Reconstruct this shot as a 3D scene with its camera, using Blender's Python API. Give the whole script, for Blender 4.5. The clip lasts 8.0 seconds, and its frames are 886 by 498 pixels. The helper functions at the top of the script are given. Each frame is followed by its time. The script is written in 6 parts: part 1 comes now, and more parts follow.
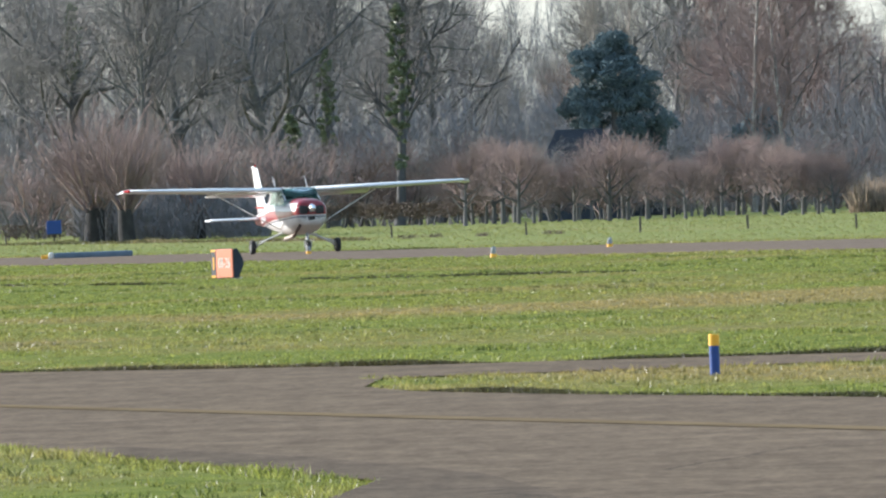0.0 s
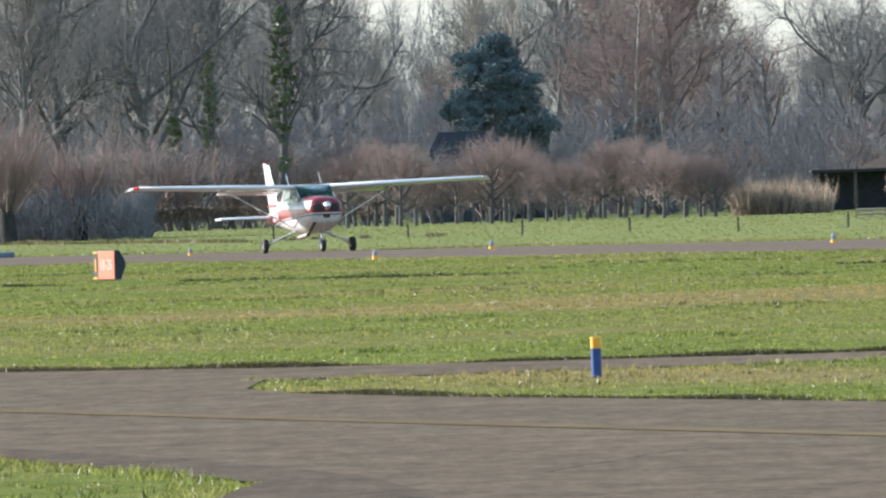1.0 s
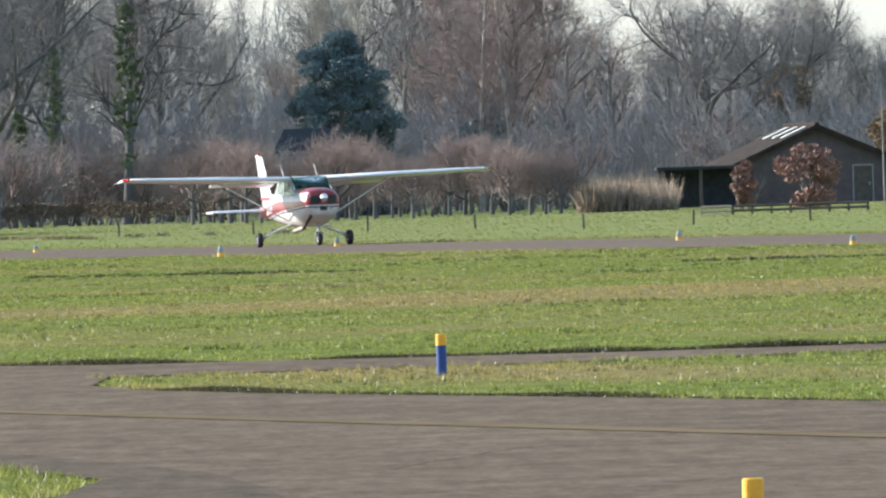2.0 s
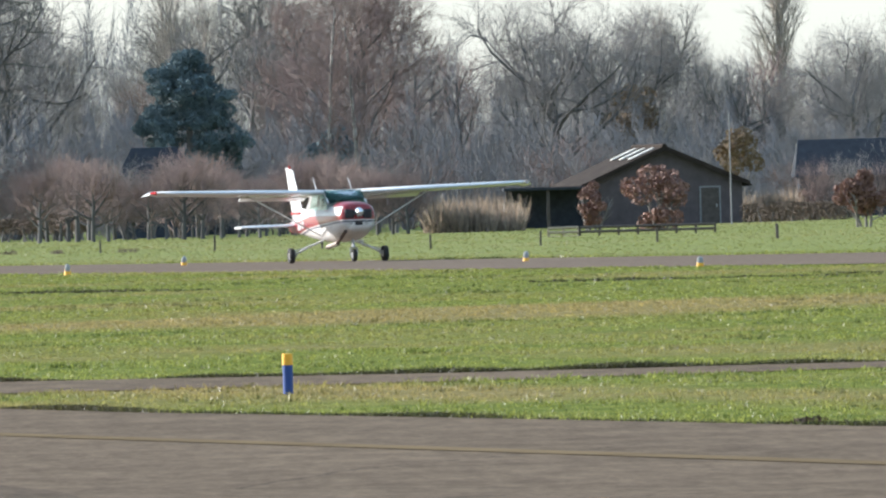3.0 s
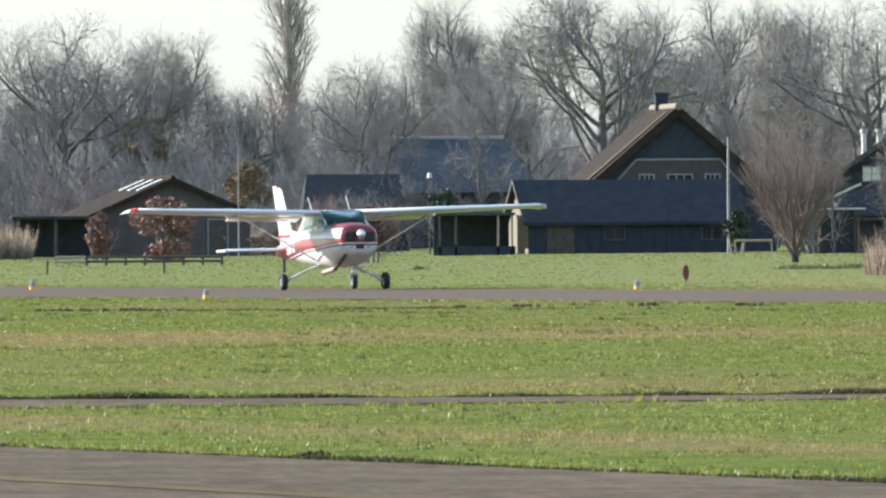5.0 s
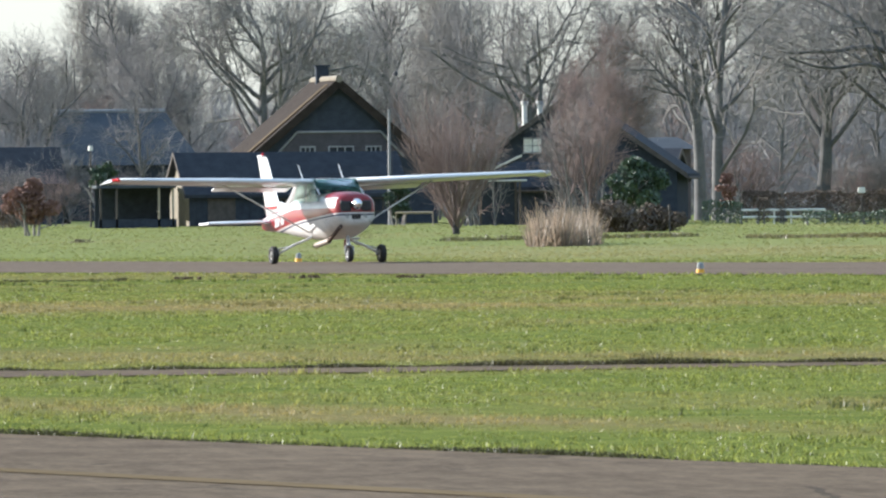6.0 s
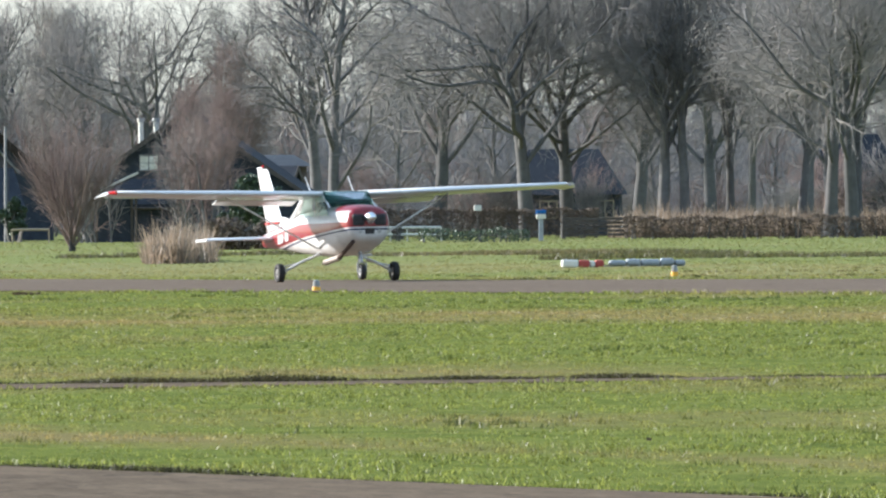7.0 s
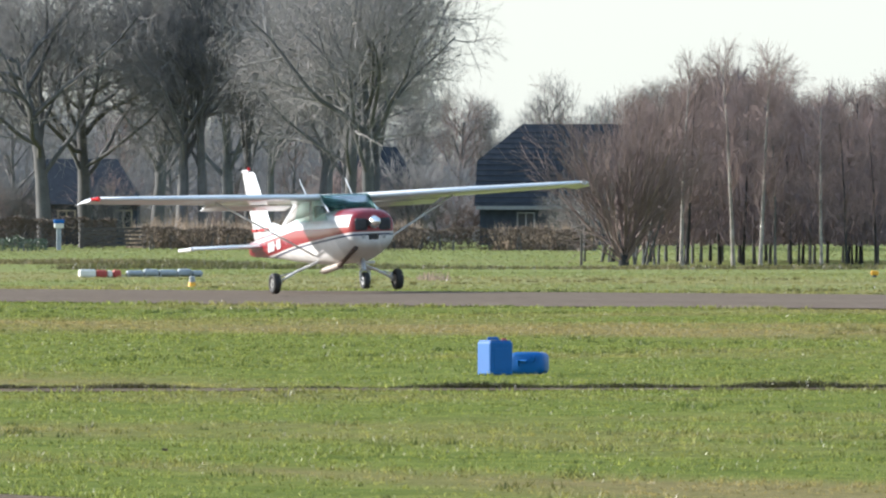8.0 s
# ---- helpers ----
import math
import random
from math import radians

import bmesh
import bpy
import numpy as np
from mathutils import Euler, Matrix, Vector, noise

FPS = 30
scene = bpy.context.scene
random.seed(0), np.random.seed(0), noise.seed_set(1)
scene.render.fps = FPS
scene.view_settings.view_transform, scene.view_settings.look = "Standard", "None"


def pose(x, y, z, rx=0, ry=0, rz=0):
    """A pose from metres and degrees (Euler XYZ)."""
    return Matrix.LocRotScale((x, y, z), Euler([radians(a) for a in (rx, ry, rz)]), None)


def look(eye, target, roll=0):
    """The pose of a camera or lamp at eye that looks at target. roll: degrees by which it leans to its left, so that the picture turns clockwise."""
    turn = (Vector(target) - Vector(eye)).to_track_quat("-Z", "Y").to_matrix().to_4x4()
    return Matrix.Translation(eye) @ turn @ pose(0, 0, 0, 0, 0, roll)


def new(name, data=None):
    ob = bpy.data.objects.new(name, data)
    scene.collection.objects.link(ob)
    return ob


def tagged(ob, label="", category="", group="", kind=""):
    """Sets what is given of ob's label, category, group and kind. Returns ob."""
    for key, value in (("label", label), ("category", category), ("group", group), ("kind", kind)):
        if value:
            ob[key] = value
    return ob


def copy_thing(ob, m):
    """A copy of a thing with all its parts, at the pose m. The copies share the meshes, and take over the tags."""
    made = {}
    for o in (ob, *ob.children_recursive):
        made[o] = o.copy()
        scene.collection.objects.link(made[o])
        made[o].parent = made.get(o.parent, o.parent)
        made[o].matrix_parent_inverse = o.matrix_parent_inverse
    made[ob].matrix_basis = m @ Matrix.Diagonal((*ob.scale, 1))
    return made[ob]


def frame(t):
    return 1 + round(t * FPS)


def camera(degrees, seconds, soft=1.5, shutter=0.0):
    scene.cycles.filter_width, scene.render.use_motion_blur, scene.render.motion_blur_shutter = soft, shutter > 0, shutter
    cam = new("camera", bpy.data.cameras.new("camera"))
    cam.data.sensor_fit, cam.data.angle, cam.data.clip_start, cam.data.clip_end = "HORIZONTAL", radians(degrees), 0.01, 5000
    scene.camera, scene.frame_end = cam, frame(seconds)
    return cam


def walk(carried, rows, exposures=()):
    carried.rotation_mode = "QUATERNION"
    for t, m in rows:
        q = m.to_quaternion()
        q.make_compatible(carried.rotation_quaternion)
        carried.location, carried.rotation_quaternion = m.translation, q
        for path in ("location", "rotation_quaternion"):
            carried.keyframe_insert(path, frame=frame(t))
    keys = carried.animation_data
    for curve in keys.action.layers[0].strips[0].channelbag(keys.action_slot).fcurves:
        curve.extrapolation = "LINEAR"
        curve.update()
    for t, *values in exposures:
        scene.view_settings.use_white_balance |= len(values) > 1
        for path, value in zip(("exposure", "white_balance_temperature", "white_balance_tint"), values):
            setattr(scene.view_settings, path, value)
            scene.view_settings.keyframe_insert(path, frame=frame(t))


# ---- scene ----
# A spectator's long lens on one spot, turning to follow the aeroplane.
cam = camera(2.642, 8.0, soft=2.3)
EYE = 1.7
TURNS = [  # seconds, yaw, pitch, lean
    (0, 0.0, -0.1719, 2.023),
    (0.5, -0.1796, -0.1646, 1.862),
    (1, -0.3518, -0.1772, 1.918),
    (1.5, -0.5523, -0.1808, 1.841),
    (1.7, -0.6632, -0.1995, 1.849),
    (2.8, -1.1645, -0.1736, 1.692),
    (3, -1.269, -0.1549, 1.561),
    (3.5, -1.6684, -0.1008, 0.979),
    (4, -2.044, -0.0434, 0.56),
    (4.2, -2.1652, -0.0398, 0.532),
    (5.3, -2.9912, -0.1062, 0.346),
    (5.5, -3.1846, -0.1222, 0.427),
    (6, -3.7482, -0.1725, 0.472),
    (6.5, -4.2328, -0.156, 0.457),
    (7, -4.8929, -0.129, 0.378),
    (7.5, -5.6119, -0.1096, 0.041),
    (8, -6.3302, -0.0996, -0.153),
]
walk(cam, [(t, pose(0, 0, EYE, 90 + pitch, lean, yaw)) for t, yaw, pitch, lean in TURNS], [(0, 1.27, 5780, 11.5), (8, 1.27, 5780, 11.5)])

# Low winter sun from the left, a little beyond the runway.
TO_SUN = Vector((-0.86, 0.40, 0.31)).normalized()
world = bpy.data.worlds.new("sky")
scene.world = world
world.use_nodes = True
sky = world.node_tree.nodes.new("ShaderNodeTexSky")
sky.sky_type, sky.sun_disc = "NISHITA", False
sky.sun_elevation, sky.sun_rotation = math.asin(TO_SUN.z), math.atan2(TO_SUN.x, TO_SUN.y)
sky.air_density, sky.dust_density, sky.ozone_density = 1.0, 0.5, 1.0
back = world.node_tree.nodes["Background"]
haze = world.node_tree.nodes.new("ShaderNodeMix")  # thin winter haze whitens the whole sky
haze.data_type = "RGBA"
haze.inputs[0].default_value = 0.7
veil = world.node_tree.nodes.new("ShaderNodeValToRGB")  # milky near the horizon, bluer overhead
veil.color_ramp.elements[0].color, veil.color_ramp.elements[1].color = (0.70, 0.755, 0.72, 1), (0.5, 0.74, 1.0, 1)
height = world.node_tree.nodes.new("ShaderNodeSeparateXYZ")
world.node_tree.links.new(world.node_tree.nodes.new("ShaderNodeTexCoord").outputs["Generated"], height.inputs[0])
world.node_tree.links.new(height.outputs[2], veil.inputs[0])
bright = world.node_tree.nodes.new("ShaderNodeVectorMath")
bright.operation, bright.inputs[3].default_value = "SCALE", 4.3
world.node_tree.links.new(veil.outputs[0], bright.inputs[0])
world.node_tree.links.new(bright.outputs[0], haze.inputs[7])
world.node_tree.links.new(sky.outputs[0], haze.inputs[6])
world.node_tree.links.new(haze.outputs[2], back.inputs[0])
back.inputs[1].default_value = 0.115
sun = new("sun", bpy.data.lights.new("sun", "SUN"))
sun.data.energy, sun.data.angle, sun.data.color = 4.6, radians(0.53), (1.0, 0.9, 0.76)
sun.matrix_world = look(TO_SUN * 100, (0, 0, 0))


# ---- materials ----
def shader(name):
    m = bpy.data.materials.new(name)
    m.use_nodes = True
    n = m.node_tree.nodes
    return m, n, m.node_tree.links, n["Principled BSDF"]


def noise_of(n, l, scale, coords, detail=4.0, rough=0.6, stretch=None):
    node = n.new("ShaderNodeTexNoise")
    node.inputs["Scale"].default_value, node.inputs["Detail"].default_value = scale, detail
    node.inputs["Roughness"].default_value = rough
    if stretch:
        mp = n.new("ShaderNodeMapping")
        mp.inputs["Scale"].default_value = stretch
        l.new(coords, mp.inputs[0])
        coords = mp.outputs[0]
    l.new(coords, node.inputs["Vector"])
    return node.outputs["Fac"]


def ramp_of(n, l, fac, stops):
    r = n.new("ShaderNodeValToRGB")
    e = r.color_ramp.elements
    while len(e) < len(stops):
        e.new(0.5)
    for k, (at, col) in enumerate(stops):
        e[k].position, e[k].color = at, (*col, 1)
    l.new(fac, r.inputs[0])
    return r.outputs[0]


def mix_of(n, l, fac, a, b, how="MIX"):
    m = n.new("ShaderNodeMix")
    m.data_type, m.blend_type = "RGBA", how
    for sock, v in ((m.inputs[0], fac), (m.inputs[6], a), (m.inputs[7], b)):
        if hasattr(v, "links"):
            l.new(v, sock)
        else:
            sock.default_value = v if isinstance(v, float) else (*v, 1)
    return m.outputs[2]


def math_of(n, l, how, a, b=0.0, c=0.0):
    m = n.new("ShaderNodeMath")
    m.operation = how
    for sock, v in zip(m.inputs, (a, b, c)):
        if hasattr(v, "links"):
            l.new(v, sock)
        else:
            sock.default_value = v
    return m.outputs[0]


def plain(name, dark, light, scale=3.0, rough=0.6, metal=0.0, bump=0.1, fine=40.0, coat=0.0, vary=0.0, spec=0.5):
    """Two colours mixed by coarse and fine noise, with a slight relief."""
    m, n, l, b = shader(name)
    co = n.new("ShaderNodeTexCoord").outputs["Object"]
    f1, f2 = noise_of(n, l, scale, co), noise_of(n, l, fine, co)
    fac = math_of(n, l, "MULTIPLY_ADD", f1, 0.65, math_of(n, l, "MULTIPLY", f2, 0.35))
    col = ramp_of(n, l, fac, [(0.32, dark), (0.68, light)])
    if vary:
        info = n.new("ShaderNodeObjectInfo").outputs["Random"]
        hsv = n.new("ShaderNodeHueSaturation")
        l.new(math_of(n, l, "MULTIPLY_ADD", info, vary, 1 - vary / 2), hsv.inputs["Value"])
        l.new(col, hsv.inputs["Color"])
        col = hsv.outputs[0]
    l.new(col, b.inputs["Base Color"])
    b.inputs["Roughness"].default_value, b.inputs["Metallic"].default_value = rough, metal
    b.inputs["Coat Weight"].default_value, b.inputs["Specular IOR Level"].default_value = coat, spec
    if bump:
        bp = n.new("ShaderNodeBump")
        bp.inputs["Strength"].default_value, bp.inputs["Distance"].default_value = bump, 0.02
        l.new(f2, bp.inputs["Height"])
        l.new(bp.outputs[0], b.inputs["Normal"])
    return m


def dry_patches(n, l, pos):
    """Where the grass has yellowed: blotches, a worn strip across the field and another beside the taxiway."""
    big = noise_of(n, l, 0.13, pos, 5, 0.62, (0.5, 0.22, 1))
    sep = n.new("ShaderNodeSeparateXYZ")
    l.new(pos, sep.inputs[0])
    x, y = sep.outputs[0], sep.outputs[1]

    def strip(v, middle, half):
        away = math_of(n, l, "ABSOLUTE", math_of(n, l, "SUBTRACT", v, middle))
        return math_of(n, l, "MAXIMUM", math_of(n, l, "MULTIPLY_ADD", away, -1 / half, 1.0), 0.0)

    across = math_of(n, l, "MULTIPLY_ADD", x, 0.9734, math_of(n, l, "MULTIPLY", y, 0.2292))
    beyond = math_of(n, l, "MULTIPLY_ADD", y, 0.2354, math_of(n, l, "SUBTRACT", x, 137.8))
    verge = math_of(n, l, "MULTIPLY", strip(beyond, 20, 22), ramp_of(n, l, math_of(n, l, "MULTIPLY", x, 0.01), [(0.26, (0, 0, 0)), (0.4, (1, 1, 1))]))
    worn = math_of(n, l, "MAXIMUM", math_of(n, l, "MAXIMUM", strip(y, 283, 24), strip(across, 41.8, 2.6)), verge)
    streaks = noise_of(n, l, 1.0, pos, 4, 0.6, (0.7, 0.09, 1))
    return math_of(n, l, "MULTIPLY_ADD", math_of(n, l, "MULTIPLY", worn, streaks), 0.4, big)


def meadow_haze(n, l, pos, col):
    """Haze over the meadow beyond the runway, painted as a paler, bluer green than the mown airfield."""
    sep = n.new("ShaderNodeSeparateXYZ")
    l.new(pos, sep.inputs[0])
    beyond = math_of(n, l, "MULTIPLY_ADD", sep.outputs[1], 0.2354, math_of(n, l, "SUBTRACT", sep.outputs[0], 137.8))
    soft = math_of(n, l, "MULTIPLY_ADD", noise_of(n, l, 0.3, pos), 8.0, beyond)
    fac = ramp_of(n, l, math_of(n, l, "MULTIPLY", soft, 0.05), [(0.2, (0, 0, 0)), (0.75, (1, 1, 1))])
    return mix_of(n, l, fac, col, mix_of(n, l, 0.5, col, (0.25, 0.272, 0.11)))


def clump_tone(n, l, pos, col):
    """Clumps of lusher, darker and of thinner, lighter grass."""
    tone = ramp_of(n, l, noise_of(n, l, 4.5, pos, 4, 0.7), [(0.34, (0.5, 0.54, 0.5)), (0.5, (0.98, 0.98, 0.98)), (0.68, (1.3, 1.26, 1.2))])
    return mix_of(n, l, 1.0, col, tone, "MULTIPLY")


def grass_ground():
    m, n, l, b = shader("grass_ground")
    co = n.new("ShaderNodeNewGeometry").outputs["Position"]
    big = dry_patches(n, l, co)
    mid = noise_of(n, l, 0.6, co, 5, 0.65)
    fine = noise_of(n, l, 14.0, co, 3)
    green = ramp_of(n, l, mid, [(0.3, (0.085, 0.11, 0.017)), (0.5, (0.134, 0.16, 0.031)), (0.7, (0.185, 0.2, 0.042))])
    straw = ramp_of(n, l, fine, [(0.3, (0.17, 0.13, 0.056)), (0.7, (0.27, 0.205, 0.095))])
    col = mix_of(n, l, ramp_of(n, l, big, [(0.48, (0, 0, 0)), (0.68, (0.75, 0.75, 0.75))]), green, straw)
    l.new(meadow_haze(n, l, co, clump_tone(n, l, co, col)), b.inputs["Base Color"])
    b.inputs["Roughness"].default_value, b.inputs["Specular IOR Level"].default_value = 0.95, 0.03
    bp = n.new("ShaderNodeBump")
    bp.inputs["Strength"].default_value, bp.inputs["Distance"].default_value = 0.6, 0.05
    l.new(fine, bp.inputs["Height"])
    l.new(bp.outputs[0], b.inputs["Normal"])
    return m


def blade_mat(name, lo, hi, dry, lawn=False):
    m, n, l, b = shader(name)
    geo = n.new("ShaderNodeNewGeometry")
    per = geo.outputs["Random Per Island"]
    big = dry_patches(n, l, geo.outputs["Position"])
    col = mix_of(n, l, per, lo, hi)
    col = mix_of(n, l, ramp_of(n, l, big, [(0.48, (0, 0, 0)), (0.68, (0.75, 0.75, 0.75))]), col, dry)
    col = clump_tone(n, l, geo.outputs["Position"], col)
    if lawn:
        col = meadow_haze(n, l, geo.outputs["Position"], col)
    l.new(col, b.inputs["Base Color"])
    b.inputs["Roughness"].default_value = 0.42
    b.inputs["Specular IOR Level"].default_value = 0.33
    tr = n.new("ShaderNodeBsdfTranslucent")
    l.new(col, tr.inputs[0])
    mx = n.new("ShaderNodeMixShader")
    mx.inputs[0].default_value = 0.5
    l.new(b.outputs[0], mx.inputs[1])
    l.new(tr.outputs[0], mx.inputs[2])
    l.new(mx.outputs[0], n["Material Output"].inputs[0])
    return m


def asphalt(name, dark, light, streak):
    m, n, l, b = shader(name)
    co = n.new("ShaderNodeNewGeometry").outputs["Position"]
    rot = n.new("ShaderNodeMapping")
    rot.inputs["Rotation"].default_value = (0, 0, radians(-13.2))
    l.new(co, rot.inputs[0])
    lanes = noise_of(n, l, 1.0, rot.outputs[0], 4, 0.6, (0.8, 0.02, 1))
    stain = noise_of(n, l, 0.35, co, 6, 0.7)
    fine = noise_of(n, l, 22.0, co, 3, 0.7)
    grain = noise_of(n, l, 3.5, co, 8, 0.85, (1, 0.12, 1))
    rough = math_of(n, l, "MULTIPLY_ADD", grain, 0.5, math_of(n, l, "MULTIPLY", fine, 0.2))
    fac = math_of(n, l, "MULTIPLY_ADD", lanes, streak, math_of(n, l, "MULTIPLY_ADD", stain, 0.29 - streak, rough))
    bend = n.new("ShaderNodeVectorMath")
    bend.operation = "ADD"
    l.new(co, bend.inputs[0])
    l.new(noise_of(n, l, 0.8, co, 4), bend.inputs[1])
    crack = n.new("ShaderNodeTexVoronoi")
    crack.feature = "DISTANCE_TO_EDGE"
    crack.inputs["Scale"].default_value = 0.11
    l.new(bend.outputs[0], crack.inputs["Vector"])
    line = math_of(n, l, "LESS_THAN", crack.outputs["Distance"], 0.0022)
    col = mix_of(n, l, math_of(n, l, "MULTIPLY", line, 0.6), ramp_of(n, l, fac, [(0.41, dark), (0.57, light)]), (0.03, 0.026, 0.02))
    l.new(col, b.inputs["Base Color"])
    b.inputs["Roughness"].default_value, b.inputs["Specular IOR Level"].default_value = 0.95, 0.06
    bp = n.new("ShaderNodeBump")
    bp.inputs["Strength"].default_value, bp.inputs["Distance"].default_value = 0.5, 0.01
    l.new(fine, bp.inputs["Height"])
    l.new(bp.outputs[0], b.inputs["Normal"])
    return m


GRASS = grass_ground()
BLADE = blade_mat("grass_blades", (0.085, 0.105, 0.017), (0.32, 0.35, 0.083), (0.33, 0.25, 0.105), True)
REED = blade_mat("dry_reed", (0.2, 0.155, 0.115), (0.34, 0.27, 0.2), (0.28, 0.22, 0.165))
RUNWAY = asphalt("runway_asphalt", (0.106, 0.079, 0.056), (0.182, 0.138, 0.099), 0.16)
TAXI = asphalt("taxiway_asphalt", (0.078, 0.057, 0.037), (0.172, 0.127, 0.083), 0.07)
TAR_PATCH = asphalt("damp_dark_asphalt", (0.056, 0.042, 0.029), (0.14, 0.104, 0.069), 0.07)
YELLOW_LINE = plain("worn_yellow_paint", (0.118, 0.084, 0.045), (0.19, 0.138, 0.072), 0.5, 0.95, 0, 0.0, 5.0, spec=0.03)
SOIL = plain("bare_soil", (0.06, 0.04, 0.026), (0.14, 0.092, 0.06), 4, 0.95)
BARK_DARK = plain("dark_trunk_bark", (0.09, 0.089, 0.088), (0.173, 0.17, 0.166), 1.2, 0.95, 0, 0.4, 9, vary=0.4, spec=0.1)
BARK = plain("grey_brown_bark", (0.158, 0.149, 0.141), (0.298, 0.282, 0.267), 1.2, 0.9, 0, 0.4, 9, vary=0.3, spec=0.15)
BARK_WILLOW = plain("dark_willow_bark", (0.026, 0.026, 0.027), (0.065, 0.063, 0.062), 2.5, 0.95, 0, 0.5, 9, vary=0.4, spec=0.1)
BARK_RED = plain("reddish_twigs", (0.16, 0.12, 0.108), (0.29, 0.225, 0.205), 1.2, 0.85, 0, 0.3, 9, vary=0.4, spec=0.15)
BARK_PALE = plain("pale_poplar_bark", (0.21, 0.19, 0.168), (0.36, 0.33, 0.295), 1.2, 0.9, 0, 0.3, 9, vary=0.4, spec=0.15)
BIRCH = plain("white_birch_bark", (0.09, 0.08, 0.07), (0.46, 0.42, 0.37), 1.5, 0.8, 0, 0.3, 12)
NEEDLES = plain("blue_green_pine_needles", (0.1, 0.138, 0.152), (0.16, 0.208, 0.216), 0.8, 0.9, 0, 0.2, 9, spec=0.1)
IVY = plain("ivy_leaves", (0.085, 0.115, 0.06), (0.2, 0.23, 0.12), 0.7, 0.45, 0, 0.2, 9)
HOLLY = plain("evergreen_leaves", (0.03, 0.056, 0.03), (0.075, 0.112, 0.058), 0.7, 0.45, 0, 0.2, 9)
BEECH = plain("dry_beech_leaves", (0.15, 0.08, 0.06), (0.29, 0.16, 0.118), 0.7, 0.7, 0, 0.2, 9)
OCHRE = plain("golden_brown_leaves", (0.14, 0.1, 0.06), (0.25, 0.185, 0.115), 0.7, 0.8, 0, 0.2, 9, spec=0.15)
THATCH = plain("weathered_thatch", (0.02, 0.016, 0.013), (0.055, 0.043, 0.035), 2, 0.95, 0, 0.5, 14, spec=0.1)
MOSS = plain("mossy_thatch", (0.06, 0.045, 0.028), (0.12, 0.09, 0.055), 1.5, 0.95, 0, 0.5, 10, spec=0.1)
DARK_ROOF = plain("dark_roof_tiles", (0.026, 0.03, 0.037), (0.05, 0.055, 0.064), 2, 0.85, 0, 0.3, 14, spec=0.15)
GREY_ROOF = plain("grey_metal_roof", (0.04, 0.048, 0.058), (0.07, 0.08, 0.093), 1, 0.7, 0.0, 0.1, 10, spec=0.3)
TAR_WOOD = plain("black_tarred_boards", (0.032, 0.038, 0.05), (0.06, 0.069, 0.086), 3, 0.85, 0, 0.3, 14, spec=0.12)
BRICK = plain("brown_brick", (0.07, 0.058, 0.06), (0.125, 0.103, 0.104), 2, 0.9, 0, 0.3, 14)
DARK_BRICK = plain("dark_mauve_brick", (0.06, 0.056, 0.062), (0.1, 0.092, 0.1), 2, 0.9, 0, 0.3, 14, spec=0.15)
PALE_WALL = plain("pale_boards", (0.16, 0.14, 0.105), (0.27, 0.24, 0.19), 2, 0.85, spec=0.2)
TRIM_WHITE = plain("weathered_white_trim", (0.18, 0.18, 0.185), (0.3, 0.3, 0.3), 4, 0.6)
FENCE_WOOD = plain("dark_fence_wood", (0.05, 0.042, 0.036), (0.12, 0.1, 0.085), 4, 0.85, 0, 0.3, 20)
PALE_WOOD = plain("pale_raw_wood", (0.3, 0.25, 0.18), (0.45, 0.38, 0.28), 4, 0.85, 0, 0.3, 20)
PANE = plain("dark_window_glass", (0.02, 0.024, 0.03), (0.04, 0.045, 0.055), 1, 0.08, 0, 0.0)
HEDGE = plain("brown_hedge_leaves", (0.07, 0.05, 0.035), (0.15, 0.11, 0.075), 1, 0.8, 0, 0.3, 9)
BLUE = plain("blue_plastic", (0.004, 0.092, 0.31), (0.008, 0.122, 0.39), 2, 0.5, 0, 0.03, spec=0.3)
BLUE_POST = plain("blue_post_paint", (0.005, 0.04, 0.2), (0.01, 0.055, 0.25), 5, 0.4, 0, 0.05)
YELLOW = plain("yellow_paint", (0.75, 0.36, 0.015), (0.85, 0.45, 0.03), 5, 0.45, 0, 0.05)
ORANGE = plain("orange_red_panel", (0.62, 0.16, 0.07), (0.7, 0.21, 0.1), 3, 0.5, 0, 0.03)
SHEET_WHITE = plain("white_plastic", (0.6, 0.58, 0.5), (0.78, 0.76, 0.7), 4, 0.5, 0, 0.05)
TARP = plain("grey_plastic_sheet", (0.22, 0.245, 0.27), (0.38, 0.41, 0.44), 3, 0.45, 0, 0.4, 20)
TARP_BLUE = plain("blue_grey_sheet", (0.07, 0.11, 0.15), (0.13, 0.18, 0.23), 3, 0.5, 0, 0.4, 20)
SIGN_RED = plain("red_sign_paint", (0.34, 0.045, 0.035), (0.46, 0.075, 0.06), 3, 0.5)
DULL_RED = plain("faded_dark_red_paint", (0.13, 0.03, 0.028), (0.2, 0.05, 0.045), 3, 0.6)
CLEAR = plain("frosted_lamp_glass", (0.2, 0.21, 0.2), (0.32, 0.33, 0.32), 4, 0.2, 0, 0.0)
# coarse dark green, deepened to carry the tufts' own shadows
TUSSOCK = blade_mat("tussock_grass", (0.05, 0.075, 0.014), (0.14, 0.17, 0.036), (0.16, 0.13, 0.05))
# near-black blades: shade of turf lips and furrows put into the colour
TURF_SHADE = blade_mat("shade_dark_turf", (0.02, 0.022, 0.008), (0.06, 0.06, 0.02), (0.09, 0.07, 0.035))


# ---- helpers for building ----
def smooth(a, b, x):
    u = np.clip((x - a) / (b - a), 0, 1)
    return u * u * (3 - 2 * u)


